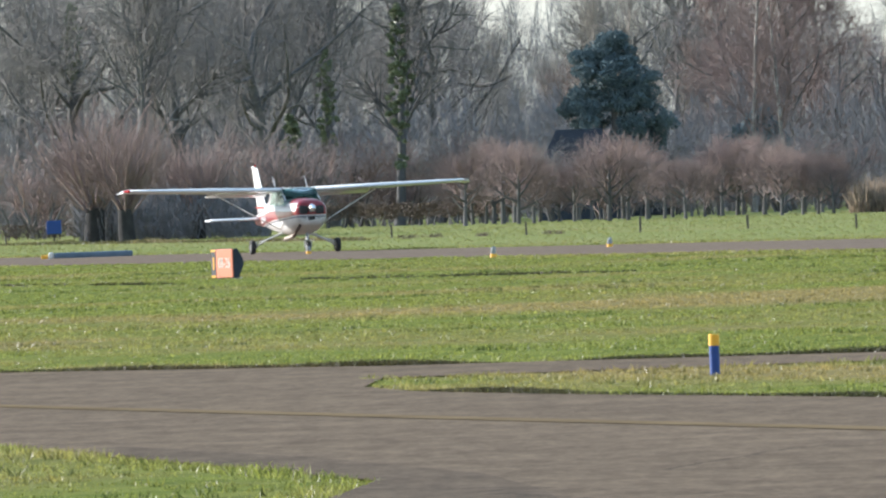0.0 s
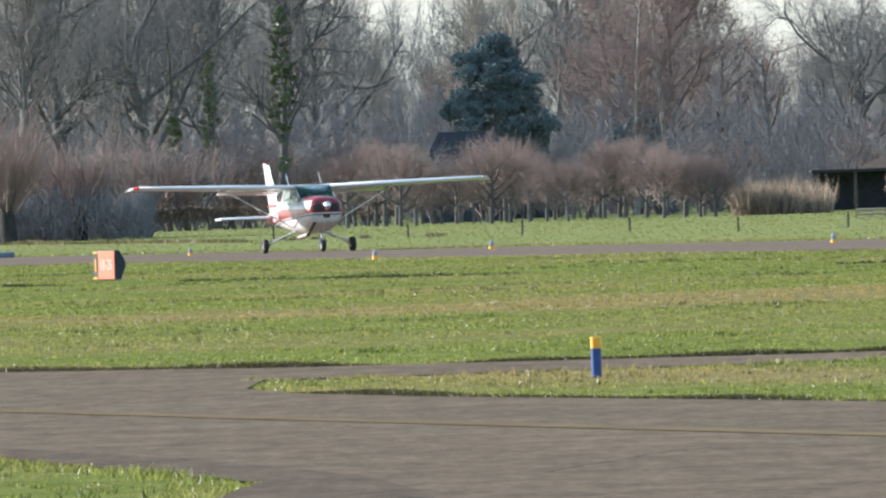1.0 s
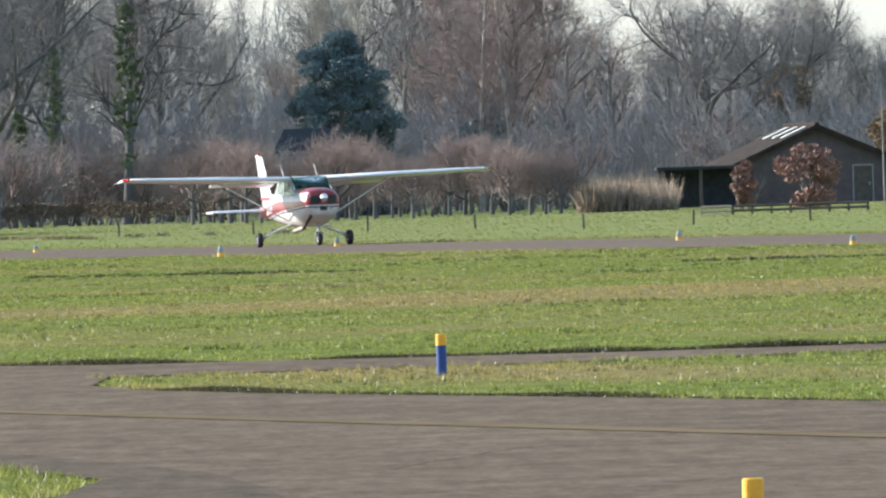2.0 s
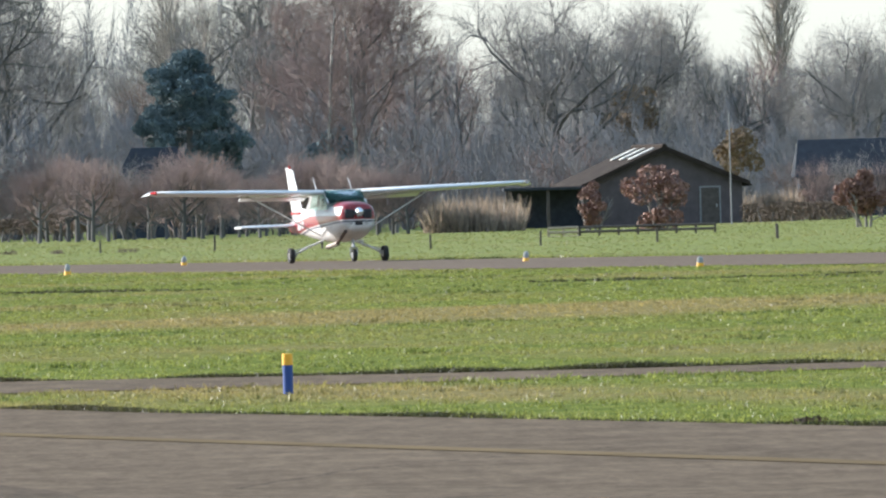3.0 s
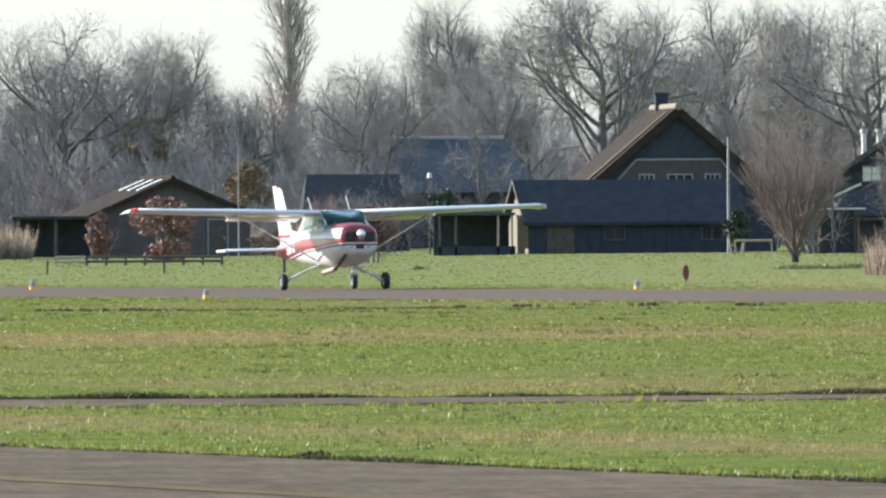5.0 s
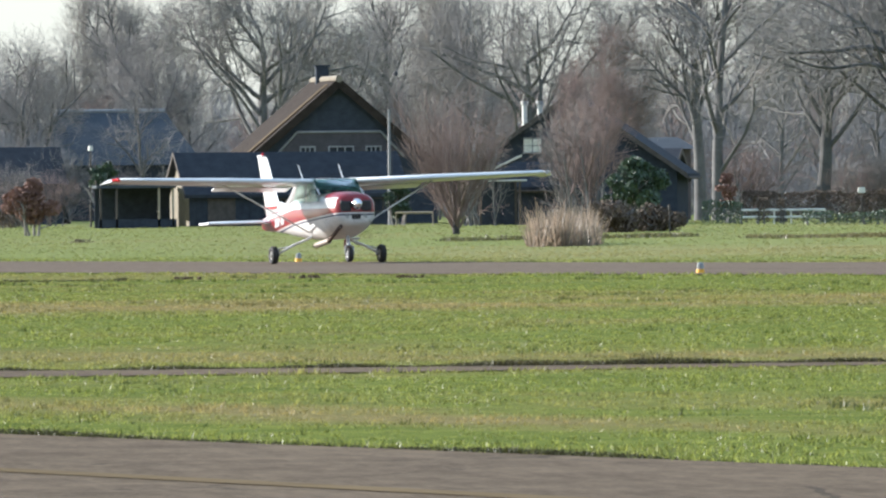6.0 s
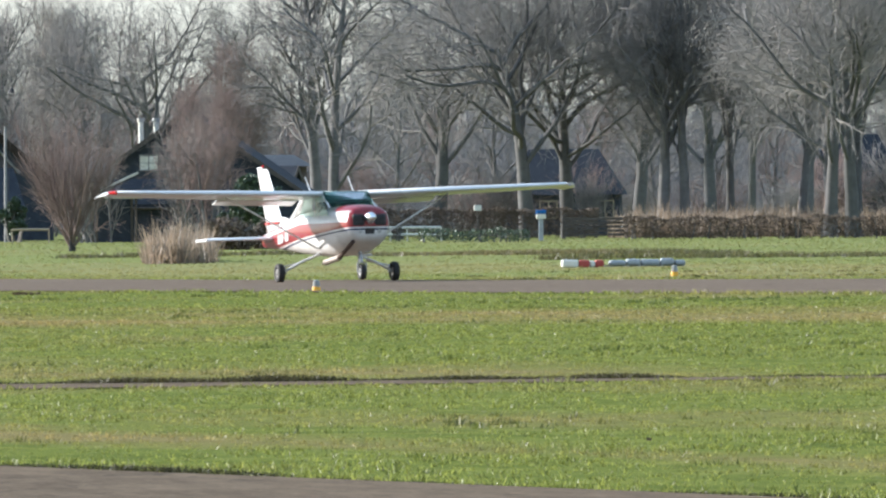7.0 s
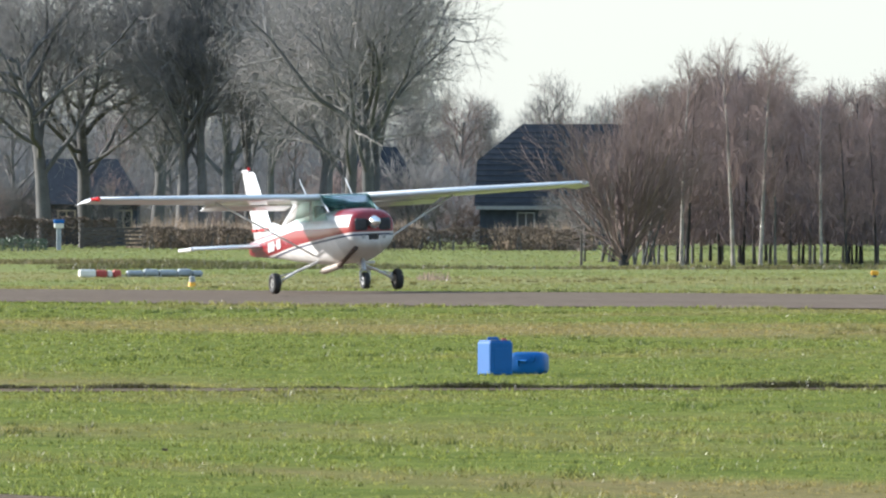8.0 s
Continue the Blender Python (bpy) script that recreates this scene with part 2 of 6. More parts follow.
def rise(x, y):
    """Height of the ground: level, but for a slight swell towards the far right and a slight dip along the runway."""
    return 0.17 * smooth(32, 53, x) * smooth(240, 330, y) - 0.05 * (1 - smooth(14, 34, x)) * smooth(300, 380, y) * (1 - smooth(600, 760, y))


def mesh_of(name, verts, faces, mat, shade=False):
    me = bpy.data.meshes.new(name)
    me.from_pydata([tuple(v) for v in verts], [], [tuple(f) for f in faces])
    for mt in mat if isinstance(mat, (list, tuple)) else [mat]:
        me.materials.append(mt)
    if shade:
        me.polygons.foreach_set("use_smooth", [True] * len(me.polygons))
    me.update()
    return me


def bulk(name, verts, loops, size, mat):
    """A large mesh of faces that all have the same number of corners."""
    verts, loops = np.asarray(verts, np.float32), np.asarray(loops, np.int32)
    me = bpy.data.meshes.new(name)
    me.vertices.add(len(verts))
    me.vertices.foreach_set("co", verts.ravel())
    me.loops.add(loops.size)
    me.loops.foreach_set("vertex_index", loops.ravel())
    me.polygons.add(loops.size // size)
    me.polygons.foreach_set("loop_start", np.arange(0, loops.size, size, dtype=np.int32))
    me.materials.append(mat)
    me.update(calc_edges=True)
    return me


def part(name, bm, mat, parent, label="", smooth_it=False):
    """Links a bmesh (or a mesh) as one mesh object under a thing or a part."""
    if isinstance(bm, bmesh.types.BMesh):
        me = bpy.data.meshes.new(name)
        bm.to_mesh(me)
        bm.free()
        me.materials.append(mat)
    else:
        me = bm
    if smooth_it:
        me.polygons.foreach_set("use_smooth", [True] * len(me.polygons))
    ob = new(name, me)
    ob.parent = parent
    return tagged(ob, label)


def empty(name, m, label, category, group="", kind=""):
    ob = new(name)
    ob.matrix_world = m
    return tagged(ob, label, category, group, kind)


def box(bm, x0, x1, y0, y1, z0, z1, bevel=0.0):
    vs = bmesh.ops.create_cube(bm, size=1.0, matrix=Matrix.Translation(((x0 + x1) / 2, (y0 + y1) / 2, (z0 + z1) / 2)) @ Matrix.Diagonal((x1 - x0, y1 - y0, z1 - z0, 1)))["verts"]
    if bevel:
        es = {e for v in vs for e in v.link_edges}
        bmesh.ops.bevel(bm, geom=list(es), offset=bevel, segments=2, affect="EDGES", profile=0.5)
    return bm


def boxed(*a, **k):
    return box(bmesh.new(), *a, **k)


def rod(bm, a, b, r0, r1=None, sides=10):
    a, b = Vector(a), Vector(b)
    m = Matrix.Translation((a + b) / 2) @ (b - a).to_track_quat("Z", "Y").to_matrix().to_4x4()
    bmesh.ops.create_cone(bm, cap_ends=True, segments=sides, radius1=r0, radius2=r0 if r1 is None else r1, depth=(b - a).length, matrix=m)
    return bm


def rods(*spans):
    bm = bmesh.new()
    for s in spans:
        rod(bm, *s)
    return bm


def prism(bm, outline, y0, y1):
    """An outline in x, z drawn out from y0 to y1."""
    a = [bm.verts.new((x, y0, z)) for x, z in outline]
    b = [bm.verts.new((x, y1, z)) for x, z in outline]
    bm.faces.new(a)
    bm.faces.new(b[::-1])
    for i in range(len(a)):
        j = (i + 1) % len(a)
        bm.faces.new((a[j], a[i], b[i], b[j]))
    bmesh.ops.recalc_face_normals(bm, faces=bm.faces)
    return bm


# ---- ground ----
def ground_sheet():
    xs = np.unique(np.concatenate([[-6000, -3000, -1500, -700, -300, -150, -80], np.arange(-40, 121, 4), [160, 260, 500, 1000, 2000, 4000, 6000]]))
    ys = np.unique(np.concatenate([[-2000, -500, -100, 0, 50], np.arange(80, 700, 10), np.arange(700, 1500, 50), [1800, 2400, 3200, 4900]]))
    X, Y = np.meshgrid(xs, ys)
    Z = rise(X, Y)
    nx, ny = len(xs), len(ys)
    faces = [(j * nx + i, j * nx + i + 1, (j + 1) * nx + i + 1, (j + 1) * nx + i) for j in range(ny - 1) for i in range(nx - 1)]
    me = mesh_of("ground", np.stack([X, Y, Z], -1).reshape(-1, 3), faces, GRASS, True)
    tagged(new("ground", me), "short green winter grass field with yellowed patches", "ground", kind="structure")


def ribbon(name, left, right, mat, z, label, category, n=60):
    """A paved strip between two lines that have the same number of points."""
    left, right = np.array(left, float), np.array(right, float)
    s = np.linspace(0, len(left) - 1, n)
    idx = np.arange(len(left))
    L = np.stack([np.interp(s, idx, left[:, k]) for k in (0, 1)], 1)
    R = np.stack([np.interp(s, idx, right[:, k]) for k in (0, 1)], 1)
    cols = [L + (R - L) * f for f in (0, 0.25, 0.5, 0.75, 1)]
    verts, faces = [], []
    for c in cols:
        verts += [(x, y, z + rise(x, y)) for x, y in c]
    for k in range(4):
        for i in range(n - 1):
            f = (k * n + i, (k + 1) * n + i, (k + 1) * n + i + 1, k * n + i + 1)
            a, b, c = (Vector(verts[q]) for q in f[:3])
            faces.append(f if (b - a).cross(c - b).z > 0 else f[::-1])
    return tagged(new(name, mesh_of(name, verts, faces, mat)), label, category, kind="structure")


def line_at(offset, y):
    """A point of the runway's direction, so many metres beyond the aeroplane's track."""
    return (-4.5 + offset / math.cos(radians(13.25)) + (590 - y) * 0.2354, y)


# outline of the paved taxiway with its side branch, as lines that run along it
PATH_FAR = [(-30, 232), (-12, 206), (-4.6, 196), (-0.5, 188.2), (4.2, 184.4), (9.2, 184), (16, 185.6), (25, 188), (60, 192)]
PATH_NEAR = [(-30, 221), (-13, 195), (-5.5, 184), (-0.62, 176), (4.2, 176.2), (9.2, 178.4), (16, 182.4), (25, 186.6), (60, 191)]
ISLE_LOW = [(-0.75, 168.6), (-0.3, 163.5), (0.9, 157), (3.4, 146.5), (6.6, 131.8), (10, 116.2), (14, 98), (25, 48), (34, 8)]
NEAR_GRASS = [(-7.5, 155), (-5, 144), (-3.1, 134.5), (-1.4, 121), (-0.45, 113), (-0.7, 107), (-1.1, 102), (-1.6, 90), (-3, 40)]
TAXI_FAR = [(-60, 440), (-30, 303), (-12, 220), (-4.6, 196), (-0.5, 188.2), (-0.62, 176)] + ISLE_LOW
TAXI_NEAR = [(-72, 440), (-42, 303), (-26, 232), (-19, 203), (-14, 183), (-9.5, 163)] + [(-7.5, 155)] + NEAR_GRASS[1:]


def near_edge(y):
    """The runway narrows a little towards its near end."""
    return np.interp(y, (250, 330, 400), (-12.0, -13.0, -15.4))


def pavements():
    ys = (-80, 150, 250, 330, 400, 480, 560, 640, 800, 1100)
    ribbon("runway", [line_at(near_edge(y), y) for y in ys], [line_at(3.1, y) for y in ys], RUNWAY, 0.02, "long grey asphalt runway between grass verges", "runway", 120)
    ribbon("taxiway_branch", PATH_FAR[3:], PATH_NEAR[3:], TAXI, 0.012, "narrow grey-brown asphalt branch of the taxiway", "taxiway")
    ribbon("taxiway", TAXI_FAR, TAXI_NEAR, TAXI, 0.012, "wide weathered grey-brown asphalt taxiway", "taxiway", 127)
    ribbon("pavement_damp_patch", [(-2.6, 131.5), (-1.4, 121), (-0.45, 113), (-0.7, 107), (-1.1, 102), (-1.6, 90)], [(-2.3, 133), (-0.9, 124), (0.2, 114), (0.5, 107.5), (0.6, 102), (0.3, 92)], TAR_PATCH, 0.016, "damp dark stain on the asphalt beside the grass", "stain")
    c = [(-15.7, 225), (-3.8, 162.7), (0.8, 138.8), (3.8, 123.7), (8.6, 99), (18, 50)]
    ribbon("trim_taxi_line", [(x - 0.19, y) for x, y in c], [(x + 0.19, y) for x, y in c], YELLOW_LINE, 0.017, "faded yellow guide line painted along the taxiway", "road marking")


ground_sheet()
pavements()


# ---- grass tufts, taller and thicker along the edges of the pavement ----
def inside(poly, x, y):
    poly = np.array(poly, float)
    hit = np.zeros(x.shape, bool)
    for (x0, y0), (x1, y1) in zip(poly, np.roll(poly, -1, 0)):
        if y0 != y1:
            hit ^= ((y0 > y) != (y1 > y)) & (x < (x1 - x0) * (y - y0) / (y1 - y0) + x0)
    return hit


def paved(x, y):
    off = (x - (-4.5 + (590 - y) * 0.2354)) * math.cos(radians(13.25))
    return ((off > near_edge(y) + 0.1) & (off < 3.0)) | inside(PATH_FAR + PATH_NEAR[::-1], x, y) | inside(TAXI_FAR + TAXI_NEAR[::-1], x, y)


def clumpy(x, y, f, ph):
    return (np.sin(x * f + ph) * np.sin(y * f * 0.31 + 1.7 * ph) + np.sin(x * f * 0.43 - y * f * 0.17 + ph * 3) + np.sin(x * f * 2.1 + y * f * 0.5)) / 3


def tufts(name, x, y, height, width, mat, label, seed, blades=8, lean=0.6):
    """Spiky tufts of single blades."""
    rng = np.random.default_rng(seed)
    n = len(x) * blades
    X, Y, Hh, W = (np.repeat(a, blades) for a in (x, y, height, width))
    ang = rng.uniform(0, 6.283, n)
    rad = W * rng.uniform(0, 1, n)
    bx, by = X + rad * np.cos(ang), Y + rad * np.sin(ang)
    bz = rise(bx, by) - 0.01
    h = Hh * rng.uniform(0.5, 1.15, n)
    face = rng.uniform(0, 6.283, n)
    half = np.maximum(0.008, 0.00005 * by) * rng.uniform(0.7, 1.3, n)
    tip = np.stack([bx + h * lean * rng.normal(0, 1, n), by + h * lean * rng.normal(0, 1, n), bz + h], 1)
    dx, dy = half * np.cos(face), half * np.sin(face)
    v = np.stack([np.stack([bx - dx, by - dy, bz], 1), np.stack([bx + dx, by + dy, bz], 1), tip], 1).reshape(-1, 3)
    return tagged(new(name, bulk(name, v, np.arange(len(v)), 3, mat)), label, "grass", kind="stuff")


def scatter(rng, u0, u1, d0, d1, per_m2):
    """Places spread evenly over a sector of the field."""
    n = int(per_m2 * (u1 - u0) / 1000 * (d1 * d1 - d0 * d0) / 2)
    d = np.sqrt(rng.uniform(d0 * d0, d1 * d1, n))
    a = rng.uniform(u0, u1, n) / 1000
    x, y = d * np.sin(a), d * np.cos(a)
    ok = ~paved(x, y)
    return x[ok], y[ok]


SEAMS = (((-7.66, 404.7), (4.25, 390.2), 260), ((4.25, 392.9), (9.84, 388.3), 110), ((26.60, 384.3), (42.49, 378.7), 220), ((42.19, 384.2), (48.96, 386.9), 160), ((-23.11, 424.1), (-13.40, 401.6), 150))


def meadow():
    rng = np.random.default_rng(5)
    for name, d0, d1, per, lo, hi in (("grass_near", 97, 192, 13, 0.018, 0.05), ("grass_middle", 182, 330, 8, 0.018, 0.055), ("grass_far", 330, 520, 3, 0.018, 0.05), ("grass_meadow", 420, 960, 0.6, 0.025, 0.06)):
        x, y = scatter(rng, -27, 140, d0, d1, per)
        c = clumpy(x, y, 1.1, 0.4) * 0.6 + clumpy(x, y, 4.0, 2.0) * 0.4
        h = np.clip(lo + (hi - lo) * (0.5 + 0.9 * c), lo * 0.6, hi * 1.3) * rng.uniform(0.8, 1.2, len(x))
        tufts(name, x, y, h, 0.03 + 0.06 * rng.uniform(0, 1, len(x)), BLADE, "short uneven winter grass", 7, 8)
    # ragged taller edge along the pavement
    xs, ys = [], []
    for line, dx, dy in ((PATH_FAR, 0, 0.25), (PATH_NEAR, 0, -0.2), (ISLE_LOW, 0.12, 0), (NEAR_GRASS, -0.1, 0)):
        line = np.array(line, float)
        for a, b in zip(line, line[1:]):
            n = int(np.hypot(*(b - a)) * 14)
            f = rng.uniform(0, 1, n)[:, None]
            p = a + (b - a) * f + np.array((dx, dy)) * rng.uniform(0, 3, n)[:, None]
            xs.append(p[:, 0]), ys.append(p[:, 1])
    x, y = np.concatenate(xs), np.concatenate(ys)
    ok = (y > 95) & (np.abs(x / y - 0.055) < 0.09) & ~((x < -0.8) & (y > 158) & (y < 190 - 2 * x) & (np.abs(y - np.interp(x, *np.array(PATH_NEAR, float).T)) < 2.5))
    x, y = x[ok], y[ok]
    h = np.clip(0.055 + 0.035 * clumpy(x, y, 2.5, 1.0), 0.02, 0.12) * rng.uniform(0.7, 1.3, len(x))
    tufts("grass_edge", x, y, h, np.full(len(x), 0.1), BLADE, "ragged taller grass along the pavement edge", 9, 8, 0.5)
    # shadow line of the turf lip, drawn with extra dark tufts
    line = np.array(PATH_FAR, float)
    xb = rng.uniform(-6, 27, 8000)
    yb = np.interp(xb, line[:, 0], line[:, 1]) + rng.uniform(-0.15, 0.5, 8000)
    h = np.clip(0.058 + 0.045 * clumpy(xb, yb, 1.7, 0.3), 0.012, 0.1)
    tufts("turf_edge_shade", xb, yb, h, np.full(8000, 0.06), TURF_SHADE, "broken turf edge beside the asphalt, coloured dark as its shaded side", 13, 7, 0.6)
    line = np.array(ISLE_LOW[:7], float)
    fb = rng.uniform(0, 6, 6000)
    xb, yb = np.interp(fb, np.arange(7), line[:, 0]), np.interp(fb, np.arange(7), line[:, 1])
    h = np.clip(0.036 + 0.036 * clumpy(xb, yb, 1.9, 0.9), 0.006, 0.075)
    tufts("turf_edge_shade", xb + rng.uniform(-0.03, 0.22, 6000), yb, h, np.full(6000, 0.05), TURF_SHADE, "broken turf edge beside the asphalt, coloured dark as its shaded side", 14, 7, 0.6)
    # coarser tussocks over the mown field, in drawn-out groups; dark blades imitate their shadows
    xt, yt = scatter(rng, -27, 140, 100, 470, 0.16)
    ok = clumpy(xt, yt, 0.5, 1.3) + 0.5 * clumpy(xt, yt, 2.2, 0.2) > 0.28
    xt, yt = xt[ok], yt[ok]
    xt, yt = np.repeat(xt, 5) + rng.normal(0, 0.22, 5 * len(xt)), np.repeat(yt, 5) + rng.normal(0, 0.5, 5 * len(yt))
    ok = ~paved(xt, yt)
    xt, yt = xt[ok], yt[ok]
    tufts("grass_tussocks", xt, yt, rng.uniform(0.03, 0.085, len(xt)), np.full(len(xt), 0.09), TUSSOCK, "coarse tussocks in the short grass, coloured darker for their shadows", 19, 10, 0.45)
    # rougher, patchy grass on the corners between the taxiways
    for u0, u1, d0, d1, per, seed in ((-27, 6, 98, 160, 5, 21), (-2, 60, 112, 186, 3, 22)):
        xt, yt = scatter(rng, u0, u1, d0, d1, per)
        ok = clumpy(xt, yt, 2.6, 0.8) + 0.6 * clumpy(xt, yt, 7.0, 1.9) > 0.1
        xt, yt = xt[ok], yt[ok]
        dull = rng.uniform(0, 1, len(xt)) < 0.4
        for pick, mat in ((dull, TUSSOCK), (~dull, BLADE)):
            tufts("grass_tussocks", xt[pick], yt[pick], rng.uniform(0.03, 0.075, pick.sum()), np.full(pick.sum(), 0.07), mat, "rough patchy grass between the taxiways", seed, 9, 0.5)
    # long dark seams in the turf, furrow shade put into the blade colour
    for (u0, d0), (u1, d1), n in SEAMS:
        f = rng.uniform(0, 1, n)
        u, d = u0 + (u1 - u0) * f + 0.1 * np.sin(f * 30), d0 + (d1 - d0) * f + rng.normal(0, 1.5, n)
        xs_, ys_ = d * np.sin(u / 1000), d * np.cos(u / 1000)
        tufts("turf_seam_shade", xs_, ys_, np.clip(0.05 + 0.05 * clumpy(xs_, ys_, 2.0, 0.7), 0.015, 0.1), np.full(n, 0.12), TURF_SHADE, "long seam of rough turf, coloured dark like a shaded furrow", 15, 8, 0.5)
    # runway verges
    yy = rng.uniform(330, 660, 3500)
    far = rng.uniform(0, 1, 3500) < 0.4
    off = np.where(far, 3.1 + rng.uniform(0, 1.2, 3500), near_edge(yy) - rng.uniform(0, 1.2, 3500))
    xx = -4.5 + off / math.cos(radians(13.25)) + (590 - yy) * 0.2354
    h = np.clip(0.07 + 0.05 * clumpy(xx, yy, 0.8, 2.0), 0.03, 0.14)
    tufts("grass_verge", xx, yy, h, np.full(3500, 0.14), BLADE, "uneven grass along the runway edge", 11, 8, 0.5)


meadow()


# ---- the aeroplane: nose towards -y, origin on the ground between the main wheels ----
def livery():
    """White paint with a red cheat band and a red cowl top, lined in white and dark blue."""
    m, n, l, b = shader("aeroplane_paint")
    co = n.new("ShaderNodeTexCoord").outputs["Object"]
    sep = n.new("ShaderNodeSeparateXYZ")
    l.new(co, sep.inputs[0])
    y, z = sep.outputs[1], sep.outputs[2]

    def step(v, lo):
        return math_of(n, l, "GREATER_THAN", v, lo)

    def both(a, c):
        return math_of(n, l, "MULTIPLY", a, c)

    # the band sinks a little and widens towards the tail
    base = math_of(n, l, "MULTIPLY_ADD", y, -0.05, 1.04)
    h = math_of(n, l, "SUBTRACT", z, base)
    width = math_of(n, l, "MINIMUM", math_of(n, l, "MULTIPLY_ADD", y, 0.06, 0.26), 0.32)
    band = both(step(h, 0.0), math_of(n, l, "LESS_THAN", h, width))
    nose = both(step(h, 0.0), math_of(n, l, "LESS_THAN", y, -2.3))
    top = math_of(n, l, "MAXIMUM", nose, both(step(z, 1.53), math_of(n, l, "LESS_THAN", y, -1.32)))
    tail = both(step(y, 4.5), math_of(n, l, "LESS_THAN", z, 1.17))
    stripe = both(both(step(h, 0.4), math_of(n, l, "LESS_THAN", h, 0.45)), step(y, 3.2))
    red = math_of(n, l, "MAXIMUM", math_of(n, l, "MAXIMUM", band, top), math_of(n, l, "MAXIMUM", tail, stripe))
    line = both(step(h, -0.075), math_of(n, l, "LESS_THAN", h, -0.035))
    dirt = noise_of(n, l, 3.0, co, 4)
    white = ramp_of(n, l, dirt, [(0.3, (0.6, 0.59, 0.57)), (0.6, (0.74, 0.73, 0.71))])
    col = mix_of(n, l, red, white, (0.24, 0.006, 0.012))
    col = mix_of(n, l, line, col, (0.03, 0.04, 0.09))
    l.new(col, b.inputs["Base Color"])
    b.inputs["Roughness"].default_value = 0.3
    b.inputs["Coat Weight"].default_value, b.inputs["Coat Roughness"].default_value = 0.35, 0.08
    return m


def glass(name, tint, rough=0.02):
    m, n, l, b = shader(name)
    b.inputs["Base Color"].default_value = (*tint, 1)
    b.inputs["Roughness"].default_value = rough
    b.inputs["Transmission Weight"].default_value, b.inputs["IOR"].default_value = 0.85, 1.08
    return m


PAINT = livery()
WHITE = plain("white_aircraft_paint", (0.62, 0.62, 0.61), (0.75, 0.75, 0.74), 3, 0.3, 0, 0.02, coat=0.4)
RED = plain("red_aircraft_paint", (0.4, 0.012, 0.02), (0.5, 0.02, 0.03), 3, 0.3, 0, 0.02, coat=0.4)
TINT = glass("green_tinted_glass", (0.06, 0.17, 0.165))
TINT_SIDE = glass("pale_green_glass", (0.72, 0.92, 0.88))
TYRE = plain("black_rubber", (0.012, 0.012, 0.012), (0.03, 0.03, 0.03), 8, 0.75)
STEEL = plain("dull_steel", (0.3, 0.3, 0.3), (0.45, 0.45, 0.45), 8, 0.35, 0.9, 0.02)
CHROME = plain("polished_spinner", (0.75, 0.75, 0.75), (0.85, 0.85, 0.85), 3, 0.12, 0.9, 0.0)
WHIRL, _n, _l, _b = shader("whirling_blade")
_b.inputs["Base Color"].default_value, _b.inputs["Alpha"].default_value, _b.inputs["Roughness"].default_value = (0.05, 0.05, 0.05, 1), 0.05, 0.6
BLACK = plain("black_paint", (0.01, 0.01, 0.012), (0.025, 0.025, 0.027), 5, 0.5)
EXHAUST = plain("rusty_exhaust", (0.05, 0.035, 0.03), (0.12, 0.08, 0.06), 12, 0.7, 0.5)
NAV_RED = plain("red_lens", (0.5, 0.01, 0.01), (0.6, 0.02, 0.02), 3, 0.15)
MUFFLER = plain("scorched_silencer", (0.2, 0.16, 0.13), (0.42, 0.38, 0.34), 6, 0.45, 0.4)
CABIN = plain("dark_cabin_lining", (0.05, 0.05, 0.05), (0.1, 0.095, 0.09), 5, 0.9)


def loft(sections, caps=True):
    """Rings of equal count joined into a skin."""
    bm = bmesh.new()
    rings = [[bm.verts.new(p) for p in ring] for ring in sections]
    k = len(rings[0])
    for a, b in zip(rings, rings[1:]):
        for i in range(k):
            bm.faces.new((a[i], a[(i + 1) % k], b[(i + 1) % k], b[i]))
    if caps:
        bm.faces.new(rings[0][::-1])
        bm.faces.new(rings[-1])
    bmesh.ops.recalc_face_normals(bm, faces=bm.faces)
    return bm


def squircle(y, z0, z1, hw, power=2.8, k=24):
    zc, hz = (z0 + z1) / 2, (z1 - z0) / 2
    ring = []
    for i in range(k):
        a = 2 * math.pi * i / k
        c, s = math.cos(a), math.sin(a)
        ring.append((hw * math.copysign(abs(c) ** (2 / power), c), y, zc + hz * math.copysign(abs(s) ** (2 / power), s)))
    return ring


def aerofoil(x, le, chord, z, thick, k=9, drop=0.0, axis="x", nose_up=0.0):
    """A wing section at the station x: front edge at le, along +y."""
    up, low = [], []
    for i in range(k):
        u = (1 - math.cos(math.pi * i / (k - 1))) / 2
        t = thick * chord * (1.485 * math.sqrt(u) - 0.63 * u - 1.758 * u * u + 1.4215 * u ** 3 - 0.5075 * u ** 4)
        camber = 0.02 * chord * 4 * u * (1 - u) - drop * max(0.0, u - 0.72) - nose_up * chord * u
        up.append((le + chord * u, camber + t))
        low.append((le + chord * u, camber - t * 0.75))
    outline = up + low[-2:0:-1]
    return [(x, y, z + h) if axis == "x" else (h, y, z) for y, h in outline]


